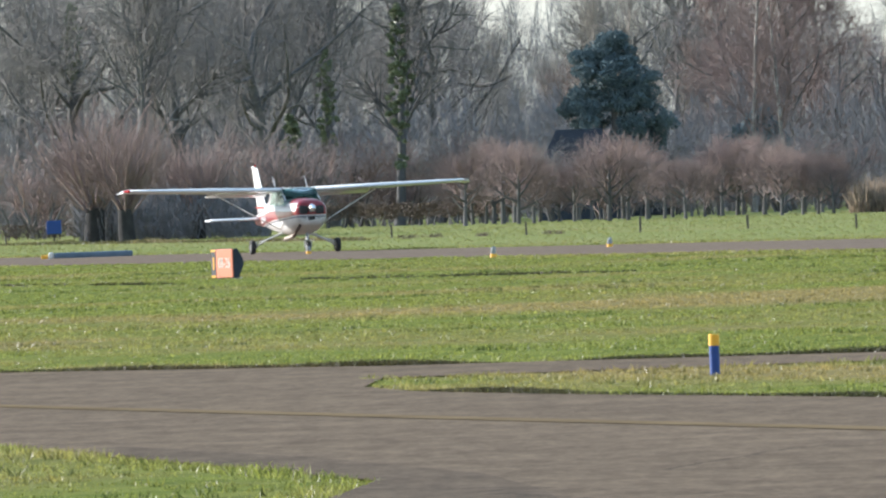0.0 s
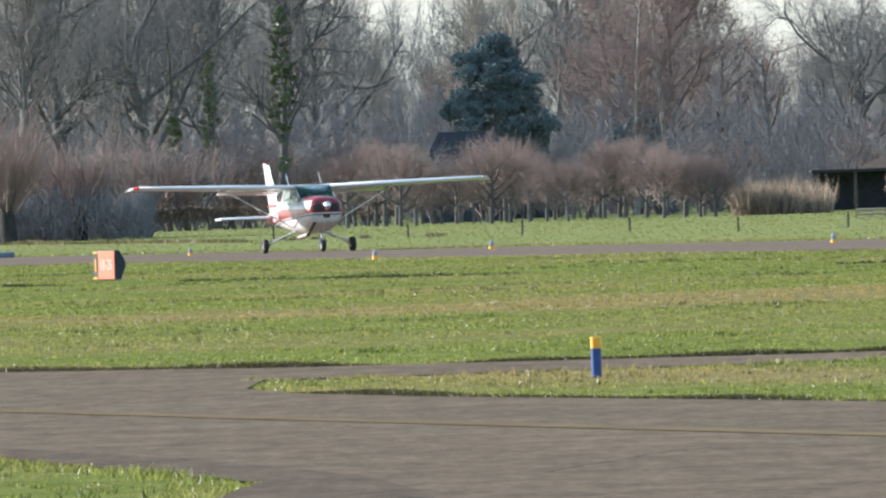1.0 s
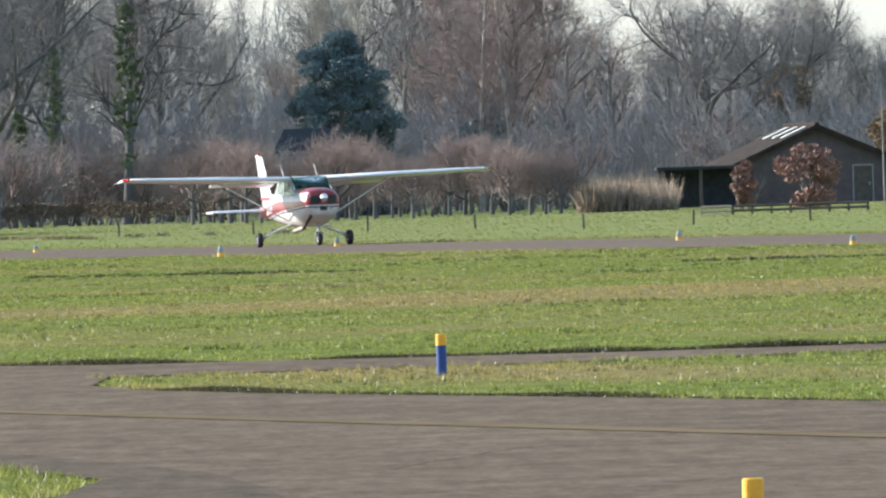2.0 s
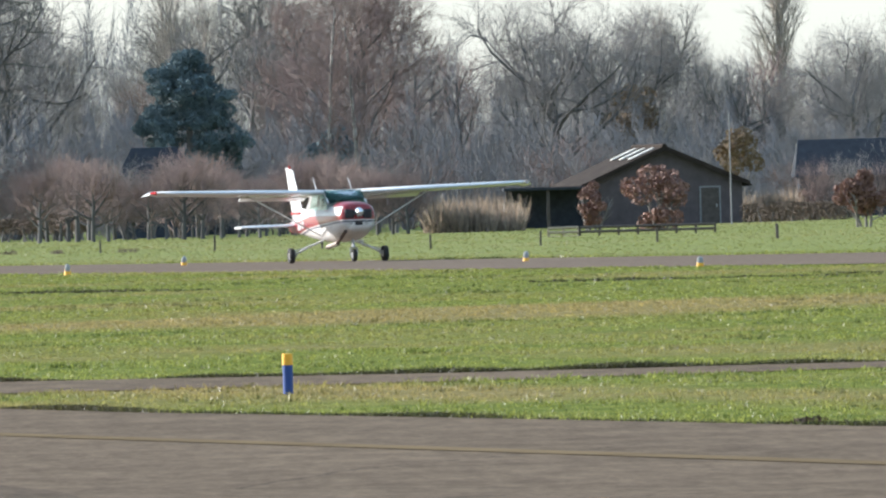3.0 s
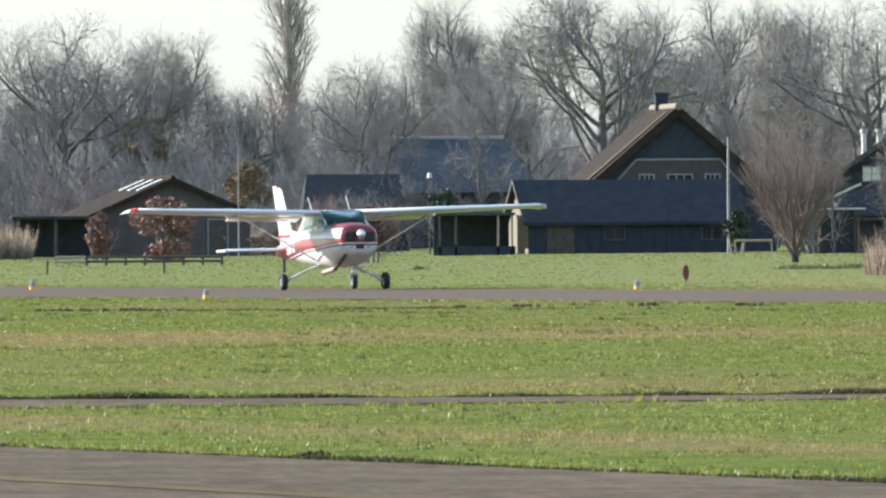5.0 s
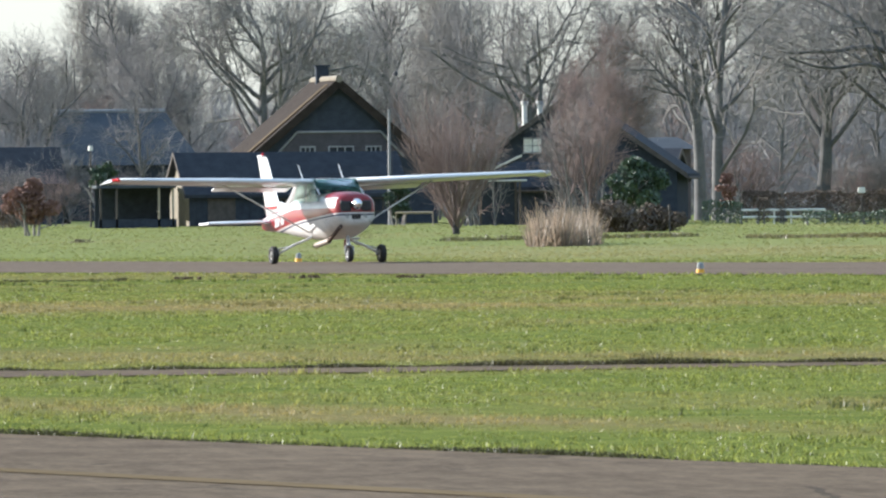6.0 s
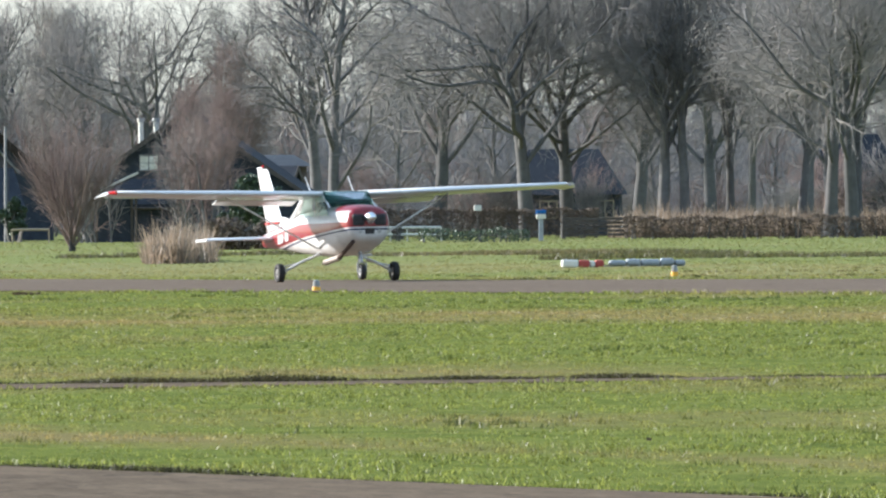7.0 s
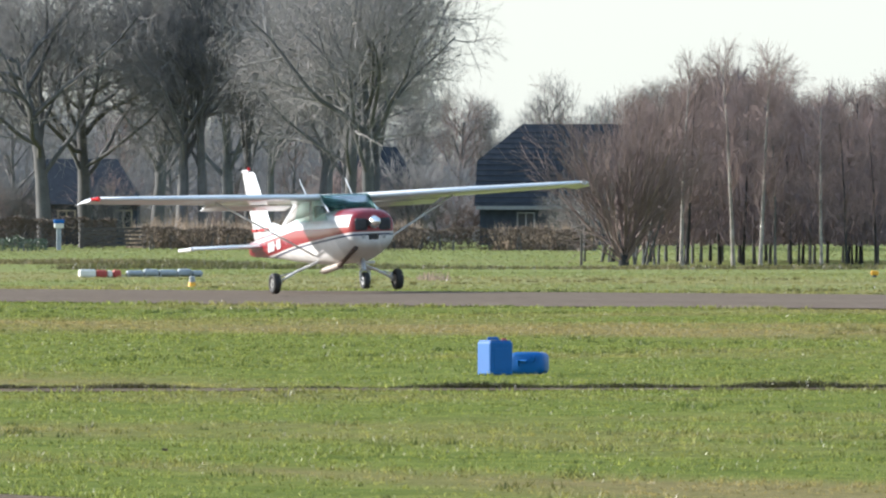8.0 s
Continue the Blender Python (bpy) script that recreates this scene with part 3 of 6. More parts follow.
def wheel(parent, x, y, r, w):
    hub = new("wheel")
    hub.parent = parent
    hub.location = (x, y, r)
    bm = bmesh.new()
    prof = [(0.49, 0.40), (0.75, 0.5), (0.92, 0.44), (1.0, 0.25), (1.0, -0.25), (0.92, -0.44), (0.75, -0.5), (0.49, -0.40)]
    k = 24
    rings = [[bm.verts.new((w * h, r * q * math.cos(2 * math.pi * i / k), r * q * math.sin(2 * math.pi * i / k))) for i in range(k)] for q, h in prof]
    for a, b in zip(rings, rings[1:] + rings[:1]):
        for i in range(k):
            bm.faces.new((a[i], a[(i + 1) % k], b[(i + 1) % k], b[i]))
    bmesh.ops.recalc_face_normals(bm, faces=bm.faces)
    part("tyre", bm, TYRE, hub, "", True)
    bm = rod(bmesh.new(), (-w * 0.36, 0, 0), (w * 0.36, 0, 0), r * 0.5, sides=20)
    rod(bm, (-w * 0.5, 0, 0), (w * 0.5, 0, 0), r * 0.24, sides=12)
    for i in range(6):
        a = math.pi / 3 * i
        rod(bm, (-w * 0.43, 0.42 * r * math.cos(a), 0.42 * r * math.sin(a)), (w * 0.43, 0.42 * r * math.cos(a), 0.42 * r * math.sin(a)), r * 0.05, sides=6)
    part("rim", bm, WHITE if x == 0 else STEEL, hub)
    return hub


def aeroplane():
    plane = empty("aeroplane", Matrix(), "small white and red high-wing propeller aeroplane rolling along the runway", "aeroplane")
    # lower body: cowl, cabin sides up to the sills, tail cone
    body = [squircle(-2.44, 0.96, 1.5, 0.36), squircle(-2.40, 0.88, 1.57, 0.45), squircle(-2.25, 0.8, 1.63, 0.51), squircle(-1.8, 0.67, 1.67, 0.555),
            squircle(-1.3, 0.57, 1.68, 0.57), squircle(-0.6, 0.55, 1.66, 0.58), squircle(0.2, 0.56, 1.64, 0.58), squircle(0.95, 0.61, 1.62, 0.54),
            squircle(1.9, 0.67, 1.57, 0.42), squircle(3.0, 0.76, 1.43, 0.29, 2.4), squircle(4.2, 0.83, 1.29, 0.17, 2.2), squircle(5.1, 0.88, 1.2, 0.07, 2.1), squircle(5.36, 0.92, 1.17, 0.03, 2)]
    fus = part("fuselage", loft(body), PAINT, plane, "white fuselage with a red band and red cowl top", True)
    # cabin top: pillars and roof, with glass set between them
    roof = [squircle(-0.62, 1.84, 1.96, 0.5, 3.5), squircle(-0.3, 1.82, 2.0, 0.54, 3.5), squircle(0.6, 1.82, 2.0, 0.54, 3.5), squircle(1.2, 1.7, 1.91, 0.46, 3), squircle(1.75, 1.58, 1.72, 0.38, 3), squircle(2.4, 1.4, 1.53, 0.3)]
    part("cabin_roof", loft(roof), WHITE, plane, "", True)
    part("cabin_lining", boxed(-0.46, 0.46, 0.35, 0.42, 0.9, 1.5, bevel=0.04), CABIN, plane)
    for s in (-1, 1):
        seat = bmesh.new()
        box(seat, s * 0.26 - 0.2, s * 0.26 + 0.2, -0.22, -0.08, 1.2, 1.78, bevel=0.05)
        part("seat_back", seat, CABIN, plane)
        for a, b in (((s * 0.55, -1.28, 1.62), (s * 0.5, -0.72, 1.9)), ((s * 0.57, -0.15, 1.6), (s * 0.53, -0.15, 1.9)), ((s * 0.52, 0.98, 1.6), (s * 0.5, 0.6, 1.9))):
            part("window_pillar", rod(bmesh.new(), a, b, 0.02, sides=8), WHITE, plane)
        for y0, y1, y2, y3 in ((-1.2, -0.19, -0.19, -0.70), (-0.11, 0.92, 0.58, -0.11)):
            pane = bmesh.new()
            a = [pane.verts.new(p) for p in ((s * 0.56, y0, 1.46), (s * 0.55, y1, 1.46), (s * 0.535, y2, 1.9), (s * 0.535, y3, 1.9))]
            b = [pane.verts.new((v.co.x - s * 0.008, v.co.y, v.co.z)) for v in a]
            pane.faces.new(a), pane.faces.new(b[::-1])
            for i in range(4):
                pane.faces.new((a[i], b[i], b[(i + 1) % 4], a[(i + 1) % 4]))
            bmesh.ops.recalc_face_normals(pane, faces=pane.faces)
            part("side_window", pane, TINT_SIDE, plane, "green-tinted side window")
    # bowed windshield
    ws = bmesh.new()
    rows = []
    for h, (yb, zb, hw, bow) in enumerate(((-1.4, 1.62, 0.55, 0.2), (-1.12, 1.81, 0.54, 0.16), (-0.8, 1.96, 0.53, 0.03), (-0.68, 1.995, 0.53, 0.0))):
        rows.append([ws.verts.new((hw * (i / 6 - 1), yb + bow * (i / 6 - 1) ** 2, zb + 0.05 * (1 - (i / 6 - 1) ** 2) * (h == 0))) for i in range(13)])
    for a, b in zip(rows, rows[1:]):
        for i in range(12):
            ws.faces.new((a[i], a[i + 1], b[i + 1], b[i]))
    bmesh.ops.solidify(ws, geom=ws.faces[:], thickness=0.008)
    part("windshield", ws, TINT, plane, "green-tinted windshield", True)
    # wings, with a slight dihedral, a constant inner part and a tapered outer part
    for s in (-1, 1):
        secs = [aerofoil(s * x, le, ch, z, th, nose_up=0.055) for x, le, ch, z, th in ((0.45, -0.72, 1.63, 1.93, 0.105), (2.6, -0.72, 1.63, 1.985, 0.105), (4.6, -0.62, 1.28, 2.04, 0.1), (5.25, -0.585, 1.15, 2.06, 0.095))]
        part("wing", loft(secs), WHITE, plane, "white wing panel", True)
        tip = loft([aerofoil(s * x, le, ch, z, th, nose_up=0.055) for x, le, ch, z, th in ((5.255, -0.585, 1.15, 2.06, 0.095), (5.4, -0.54, 1.05, 2.04, 0.085), (5.5, -0.42, 0.8, 2.0, 0.05))])
        wtip = part("wing_tip", tip, WHITE, plane, "drooped white wing tip", True)
        part("navigation_light", rod(bmesh.new(), (s * 5.3, -0.66, 2.06), (s * 5.42, -0.5, 2.06), 0.05, 0.03), NAV_RED if s < 0 else STEEL, wtip, "red navigation light" if s < 0 else "clear navigation light")
        # flap track, fuel vent and strut
        flap = loft([aerofoil(s * x, 0.6, 0.46, 1.83 + 0.025 * (x - 0.7), 0.12, nose_up=0.22) for x in (0.7, 2.55)])
        part("flap", flap, WHITE, plane, "white flap lowered a little behind the wing", True)
        strut = loft([[(s * (x + 0.03 * math.cos(a)), y + 0.075 * math.sin(a), z) for a in [2 * math.pi * i / 10 for i in range(10)]] for x, y, z in ((0.53, -0.28, 0.74), (2.62, -0.12, 1.93))])
        part("wing_strut", strut, WHITE, plane, "", True)
        # main gear: sprung steel leg, wheel, brake
        leg = loft([[(s * (x + rx * math.cos(a)), 0.05 * math.sin(a) + y, z + rz * math.sin(a) * 0.0 + rz * math.cos(a) * 0.3) for a in [2 * math.pi * i / 10 for i in range(10)]] for x, y, z, rx, rz in ((0.34, 0.02, 0.64, 0.05, 0.06), (0.84, 0.01, 0.45, 0.035, 0.05), (1.245, 0, 0.24, 0.03, 0.05))])
        part("main_gear_leg", leg, WHITE, plane, "", True)
        wheel(plane, s * 1.34, 0, 0.215, 0.16)
        part("axle", rods(((s * 1.19, 0, 0.215), (s * 1.37, 0, 0.215), 0.03)), STEEL, plane)
        part("brake", rods(((s * 1.2, 0.06, 0.3), (s * 1.24, 0.06, 0.3), 0.07), ((s * 1.21, 0.1, 0.36), (s * 0.72, 0.14, 0.46), 0.018)), STEEL, plane)
        # tailplane
        secs = [aerofoil(s * x, le, ch, 1.06, 0.09) for x, le, ch in ((0.05, 4.0, 1.2), (1.55, 4.25, 0.9), (1.66, 4.42, 0.62))]
        part("tailplane", loft(secs), WHITE, plane, "", True)
        part("tailplane_tip", boxed(min(s * 1.6, s * 1.69), max(s * 1.6, s * 1.69), 4.28, 5.1, 1.03, 1.095, bevel=0.02), WHITE, plane)
    part("wing_centre", loft([aerofoil(x, -0.72, 1.63, 1.925, 0.105, nose_up=0.055) for x in (-0.455, 0.455)]), WHITE, plane, "", True)
    # fin and rudder
    fin = [aerofoil(0, 3.55, 1.5, 1.15, 0.05, axis="z"), aerofoil(0, 3.98, 1.2, 1.55, 0.06, axis="z"), aerofoil(0, 4.86, 0.8, 2.6, 0.06, axis="z"), aerofoil(0, 4.98, 0.66, 2.66, 0.03, axis="z")]
    part("fin", loft(fin), WHITE, plane, "white fin", True)
    part("rudder_cap", boxed(-0.03, 0.03, 5.24, 5.64, 2.645, 2.71, bevel=0.02), WHITE, plane)
    part("dorsal_fillet", loft([aerofoil(0, 2.7, 1.6, 1.38, 0.04, axis="z"), aerofoil(0, 3.8, 0.6, 1.55, 0.04, axis="z")]), WHITE, plane, "", True)
    for y0, y1 in ((4.1, 4.72), (4.84, 5.1)):
        part("fin_stripe", boxed(-0.043, 0.043, y0, y1, 1.4, 1.45), RED, plane, "thin red stripe across the fin")
    part("beacon", rod(bmesh.new(), (0, 5.25, 2.69), (0, 5.25, 2.76), 0.035, 0.02), NAV_RED, plane, "red beacon on the fin")
    # nose: spinner, two blades, intakes, light
    sp = loft([[(r * math.cos(a), y, 1.36 + r * math.sin(a)) for a in [2 * math.pi * i / 20 for i in range(20)]] for y, r in ((-2.44, 0.14), (-2.56, 0.13), (-2.67, 0.09), (-2.74, 0.045), (-2.77, 0.01))])
    part("spinner", sp, CHROME, plane, "shiny pointed spinner", True)
    for s in (-1, 1):
        part("cooling_intake", boxed(min(s * 0.1, s * 0.4), max(s * 0.1, s * 0.4), -2.458, -2.3, 1.17, 1.46, bevel=0.06), BLACK, plane, "dark cooling air opening")
        part("landing_light", rods(((s * 0.22, -2.455, 1.06), (s * 0.22, -2.40, 1.06), 0.045)), STEEL, plane)
    part("carburettor_intake", boxed(-0.11, 0.11, -2.46, -2.3, 1.0, 1.13, bevel=0.02), BLACK, plane, "black box-shaped intake")
    prop = new("propeller")
    prop.parent = plane
    prop.location = (0, -2.52, 1.36)
    for k in (0, 1):
        fan = bmesh.new()
        front, rear = [], []
        for q, depth in ((front, -0.006), (rear, 0.006)):
            for r in (0.16, 0.94):
                q += [fan.verts.new((r * math.sin(a), depth, r * math.cos(a))) for a in [math.pi * k + math.pi * (i / 24 - 0.5) * 0.96 for i in range(25)]]
        for i in range(24):
            fan.faces.new((front[i], front[i + 1], front[26 + i], front[25 + i]))
            fan.faces.new((rear[i], rear[25 + i], rear[26 + i], rear[i + 1]))
            fan.faces.new((front[25 + i], front[26 + i], rear[26 + i], rear[25 + i]))
        part("blade", fan, WHIRL, prop, "dark propeller blade whirling too fast to see")
    # nose gear
    wheel(plane, 0, -1.8, 0.175, 0.14)
    fork = rods(((0, -1.68, 0.62), (0, -1.76, 0.38), 0.045), ((0, -1.76, 0.4), (0.1, -1.8, 0.36), 0.025), ((0, -1.76, 0.4), (-0.1, -1.8, 0.36), 0.025),
                ((0.1, -1.8, 0.37), (0.1, -1.8, 0.17), 0.022), ((-0.1, -1.8, 0.37), (-0.1, -1.8, 0.17), 0.022), ((0, -1.62, 0.5), (0, -1.58, 0.4), 0.02))
    part("nose_gear_fork", fork, STEEL, plane)
    # exhaust stack, belly step and antennas
    ex = rods(((-0.35, -2.3, 0.84), (-0.25, -0.95, 0.52), 0.05))
    part("exhaust_pipe", ex, EXHAUST, plane, "rusty exhaust pipe below the cowl")
    part("silencer", rods(((-0.24, -0.97, 0.52), (-0.34, -0.25, 0.43), 0.07, 0.07, 14), ((-0.34, -0.25, 0.43), (-0.36, -0.12, 0.415), 0.04, 0.04, 10)), MUFFLER, plane, "pale round silencer below the belly")
    part("cowl_flap", boxed(0.18, 0.42, -1.3, -0.95, 0.53, 0.59, bevel=0.02), WHITE, plane)
    for x, y in ((-0.5, 0.25), (0.5, 0.25)):
        part("antenna", rods(((x, y, 2.03), (x, y + 0.36, 2.36), 0.014, 0.008, 6)), WHITE, plane)
    # registration on the fuselage sides: plain white bars; on the wing: none can be read
    for s in (-1, 1):
        for k, (w, h) in enumerate(((0.16, 0.2), (0.15, 0.2), (0.08, 0.05), (0.16, 0.2), (0.14, 0.2), (0.15, 0.2))):
            y = 2.45 + 0.2 * k
            hw = np.interp(y, [1.9, 3.0, 4.2], [0.42, 0.29, 0.17])
            bar = boxed(-0.004, 0.004, -w / 2, w / 2, -h / 2, h / 2)
            ob = part("letter_bar", bar, WHITE, plane)
            ob.matrix_basis = pose(s * (hw + 0.004), y, 1.04 - 0.05 * y + 0.16, 0, 0, s * 6.3)
    return plane


PLANE = aeroplane()


# ---- trees ----
def spot(u, d):
    """A place on the ground, by bearing (thousandths of a radian to the right) and distance."""
    x, y = d * math.sin(u / 1000), d * math.cos(u / 1000)
    return x, y, float(rise(x, y))


class Wood:
    """Gathers tapered tubes into one skin of four-cornered faces."""

    def __init__(self, seed):
        self.rng, self.v, self.f, self.n = np.random.default_rng(seed), [], [], 0
        self.limbs = None  # where the thick branches go

    def tube(self, pts, radii, sides):
        pts = np.asarray(pts, float)
        d = pts[-1] - pts[0]
        d /= np.linalg.norm(d) + 1e-9
        a = np.cross(d, (0, 0, 1) if abs(d[2]) < 0.9 else (1, 0, 0))
        a /= np.linalg.norm(a)
        b = np.cross(d, a)
        ang = np.arange(sides) * 2 * math.pi / sides
        ring = np.cos(ang)[:, None] * a + np.sin(ang)[:, None] * b
        self.v.append((pts[:, None, :] + np.asarray(radii)[:, None, None] * ring).reshape(-1, 3))
        i = np.arange(sides)
        j = (i + 1) % sides
        one = np.stack([i, j, j + sides, i + sides], 1)
        self.f.append(np.concatenate([one + self.n + k * sides for k in range(len(pts) - 1)]))
        self.n += len(pts) * sides

    def path(self, start, way, length, segs, wander, lift):
        pts, p, w = [np.array(start, float)], np.array(start, float), np.array(way, float)
        for _ in range(segs):
            w = w + self.rng.normal(0, wander, 3) + (0, 0, lift)
            w /= np.linalg.norm(w)
            p = p + w * length / segs
            pts.append(p)
        return np.array(pts)

    def grow(self, pts, r0, r1, levels):
        """levels: (count, length, from, to, angle, lift, wander, segs, sides, radius) of the branches on this one, and on those in turn."""
        if not levels:
            return
        count, length, f0, f1, angle, lift, wander, segs, sides, rad = levels[0]
        rng = self.rng
        k = len(pts) - 1
        turn = rng.uniform(0, 6.28)
        for i in range(count):
            f = f0 + (f1 - f0) * (i + rng.uniform(0, 1)) / count
            q = min(int(f * k), k - 1)
            p = pts[q] + (pts[q + 1] - pts[q]) * (f * k - q)
            d = pts[q + 1] - pts[q]
            d = d / np.linalg.norm(d)
            turn += 2.4 + rng.normal(0, 0.4)
            side = np.cross(d, (math.cos(turn), math.sin(turn), 0.3))
            side /= np.linalg.norm(side) + 1e-9
            a = radians(angle + rng.normal(0, 9))
            way = d * math.cos(a) + side * math.sin(a)
            ln = length * (1 - 0.45 * (f - f0) / (f1 - f0 + 1e-6)) * rng.uniform(0.7, 1.2)
            sub = self.path(p, way, ln, segs, wander, lift)
            rr = min(rad, 0.85 * (r0 + (r1 - r0) * f)) * rng.uniform(0.8, 1.15)
            (self.limbs if rad > 0.05 and self.limbs else self).tube(sub, np.linspace(rr, max(rr * 0.3, 0.006), segs + 1), sides)
            self.grow(sub, rr, rr * 0.3, levels[1:])

    def mesh(self, name, mat):
        return bulk(name, np.concatenate(self.v), np.concatenate(self.f), 4, mat)


def wood_tree(seed, height, r, levels, mat, lean=0.02, top=0.75, stems=1, taper=0.3, rind=None):
    w, bole = Wood(seed), Wood(seed)
    w.limbs = bole
    for s in range(stems):
        off = np.array((0, 0, 0)) if stems == 1 else w.rng.normal(0, 0.35, 3) * (1, 1, 0)
        way = (w.rng.normal(0, lean), w.rng.normal(0, lean), 1) if stems == 1 else (w.rng.normal(0, 0.25), w.rng.normal(0, 0.25), 1)
        pts = w.path(off - np.array((0, 0, 0.3)), way, height * top, 8, lean, 0.02)
        radii = np.linspace(r, r * taper, 9)
        radii[0] *= 1.25
        bole.tube(pts, radii, 7)
        w.grow(pts, r, r * taper, levels)
    return bole.mesh("trunk", rind if rind else mat if mat in (BIRCH, BARK_PALE) else BARK_DARK), w.mesh("crown", mat)


def leaf_cloud(seed, centres, sizes, count, leaf, mat, flat=0.8):
    """Many small leaf quads in uneven clumps."""
    rng = np.random.default_rng(seed)
    c, s = np.array(centres, float), np.array(sizes, float)
    pick = rng.choice(len(c), count, p=s ** 2 / (s ** 2).sum())
    d = rng.normal(0, 1, (count, 3))
    d /= np.linalg.norm(d, axis=1)[:, None]
    p = c[pick] + d * (s[pick] * rng.uniform(0.35, 1.0, count) ** 0.5)[:, None] * (1, 1, flat)
    a = rng.normal(0, 1, (count, 3))
    a /= np.linalg.norm(a, axis=1)[:, None]
    b = np.cross(a, rng.normal(0, 1, (count, 3)))
    b /= np.linalg.norm(b, axis=1)[:, None]
    k = (leaf * rng.uniform(0.6, 1.4, count))[:, None]
    v = np.stack([p - a * k, p + b * k * 0.6, p + a * k, p - b * k * 0.6], 1).reshape(-1, 3)
    return bulk("leaves", v, np.arange(len(v)), 4, mat)


def lv(count, length, f0, f1, angle, lift, wander, segs, sides, rad):
    return (count, length, f0, f1, angle, lift, wander, segs, sides, rad)


KINDS = {}
for k in range(3):
    KINDS["oak", k] = wood_tree(10 + k, 17, 0.4, [lv(15, 8.4, 0.36, 1, 50, 0.05, 0.14, 8, 5, 0.13), lv(9, 3.5, 0.22, 1, 46, 0.04, 0.14, 4, 4, 0.042), lv(8, 1.9, 0.2, 1, 44, 0.02, 0.14, 2, 3, 0.019), lv(4, 1.2, 0.2, 1, 42, 0, 0.1, 1, 3, 0.012)], BARK, lean=0.05, top=0.52)
for k in range(2):
    KINDS["ash", k] = wood_tree(20 + k, 17, 0.3, [lv(15, 5.5, 0.28, 1, 38, 0.08, 0.11, 5, 5, 0.11), lv(9, 2.8, 0.2, 1, 38, 0.06, 0.12, 4, 4, 0.055), lv(7, 1.6, 0.2, 1, 38, 0.04, 0.12, 2, 3, 0.026), lv(3, 1.1, 0.2, 1, 38, 0, 0.1, 1, 3, 0.015)], BARK, lean=0.04)
    KINDS["reddish", k] = wood_tree(30 + k, 16, 0.22, [lv(18, 4.6, 0.22, 1, 38, 0.05, 0.1, 5, 4, 0.09), lv(9, 2.4, 0.2, 1, 38, 0.03, 0.12, 3, 3, 0.04), lv(7, 1.4, 0.2, 1, 36, 0.0, 0.12, 2, 3, 0.02), lv(4, 0.85, 0.2, 1, 35, -0.02, 0.1, 1, 3, 0.012)], BARK_RED)
for k in range(3):
    KINDS["far", k] = wood_tree(60 + k, 14, 0.22, [lv(13, 5.0, 0.15, 1, 42, 0.07, 0.12, 4, 4, 0.1), lv(8, 2.4, 0.15, 1, 42, 0.04, 0.14, 2, 3, 0.04), lv(7, 1.5, 0.15, 1, 40, 0.02, 0.1, 1, 3, 0.022)], (BARK, BARK_RED, BARK)[k])
KINDS["poplar", 0] = wood_tree(40, 18, 0.3, [lv(60, 4.6, 0.06, 1, 19, 0.1, 0.05, 4, 4, 0.06), lv(9, 1.9, 0.15, 1, 22, 0.08, 0.08, 2, 3, 0.026), lv(7, 0.9, 0.2, 1, 24, 0.03, 0.1, 1, 3, 0.015)], BARK_PALE, top=0.95)
KINDS["pale", 0] = wood_tree(42, 17, 0.26, [lv(24, 5.2, 0.16, 1, 28, 0.07, 0.08, 5, 4, 0.07), lv(9, 2.5, 0.2, 1, 30, 0.06, 0.1, 3, 3, 0.03), lv(8, 1.3, 0.2, 1, 30, 0.03, 0.1, 1, 3, 0.013)], BARK_PALE)
KINDS["birch", 0] = wood_tree(44, 15, 0.16, [lv(22, 3.4, 0.25, 1, 32, 0.03, 0.08, 4, 3, 0.05), lv(9, 1.7, 0.2, 1, 34, -0.02, 0.1, 2, 3, 0.025), lv(7, 0.9, 0.2, 1, 32, -0.1, 0.1, 1, 3, 0.012)], BARK_RED, top=0.9, rind=BIRCH)
KINDS["orchard", 0] = wood_tree(50, 4.8, 0.13, [lv(10, 2.0, 0.35, 1, 55, 0.1, 0.12, 4, 4, 0.06), lv(8, 1.3, 0.15, 1, 42, 0.16, 0.1, 3, 3, 0.03), lv(9, 0.9, 0.15, 1, 30, 0.1, 0.06, 1, 3, 0.014)], BARK_RED, top=0.55)
KINDS["orchard", 1] = wood_tree(51, 4.8, 0.12, [lv(10, 1.9, 0.35, 1, 58, 0.1, 0.12, 4, 4, 0.06), lv(8, 1.3, 0.15, 1, 42, 0.16, 0.1, 3, 3, 0.03), lv(9, 0.9, 0.15, 1, 30, 0.1, 0.06, 1, 3, 0.014)], BARK_RED, top=0.55)
KINDS["willow", 0] = wood_tree(53, 1.9, 0.5, [lv(46, 4.7, 0.7, 1, 40, 0.08, 0.05, 4, 4, 0.05), lv(8, 1.5, 0.25, 1, 24, 0.05, 0.06, 2, 3, 0.022), lv(4, 0.7, 0.3, 1, 24, 0.05, 0.06, 1, 3, 0.012)], BARK_RED, top=0.9, taper=0.85, rind=BARK_WILLOW)
KINDS["alder", 0] = wood_tree(55, 8, 0.07, [lv(24, 1.9, 0.2, 1, 36, 0.06, 0.08, 2, 3, 0.03), lv(9, 1.0, 0.2, 1, 34, 0.04, 0.1, 1, 3, 0.015), lv(7, 0.6, 0.2, 1, 34, 0.0, 0.1, 1, 3, 0.008)], BARK_RED, top=0.92, rind=BARK_DARK)
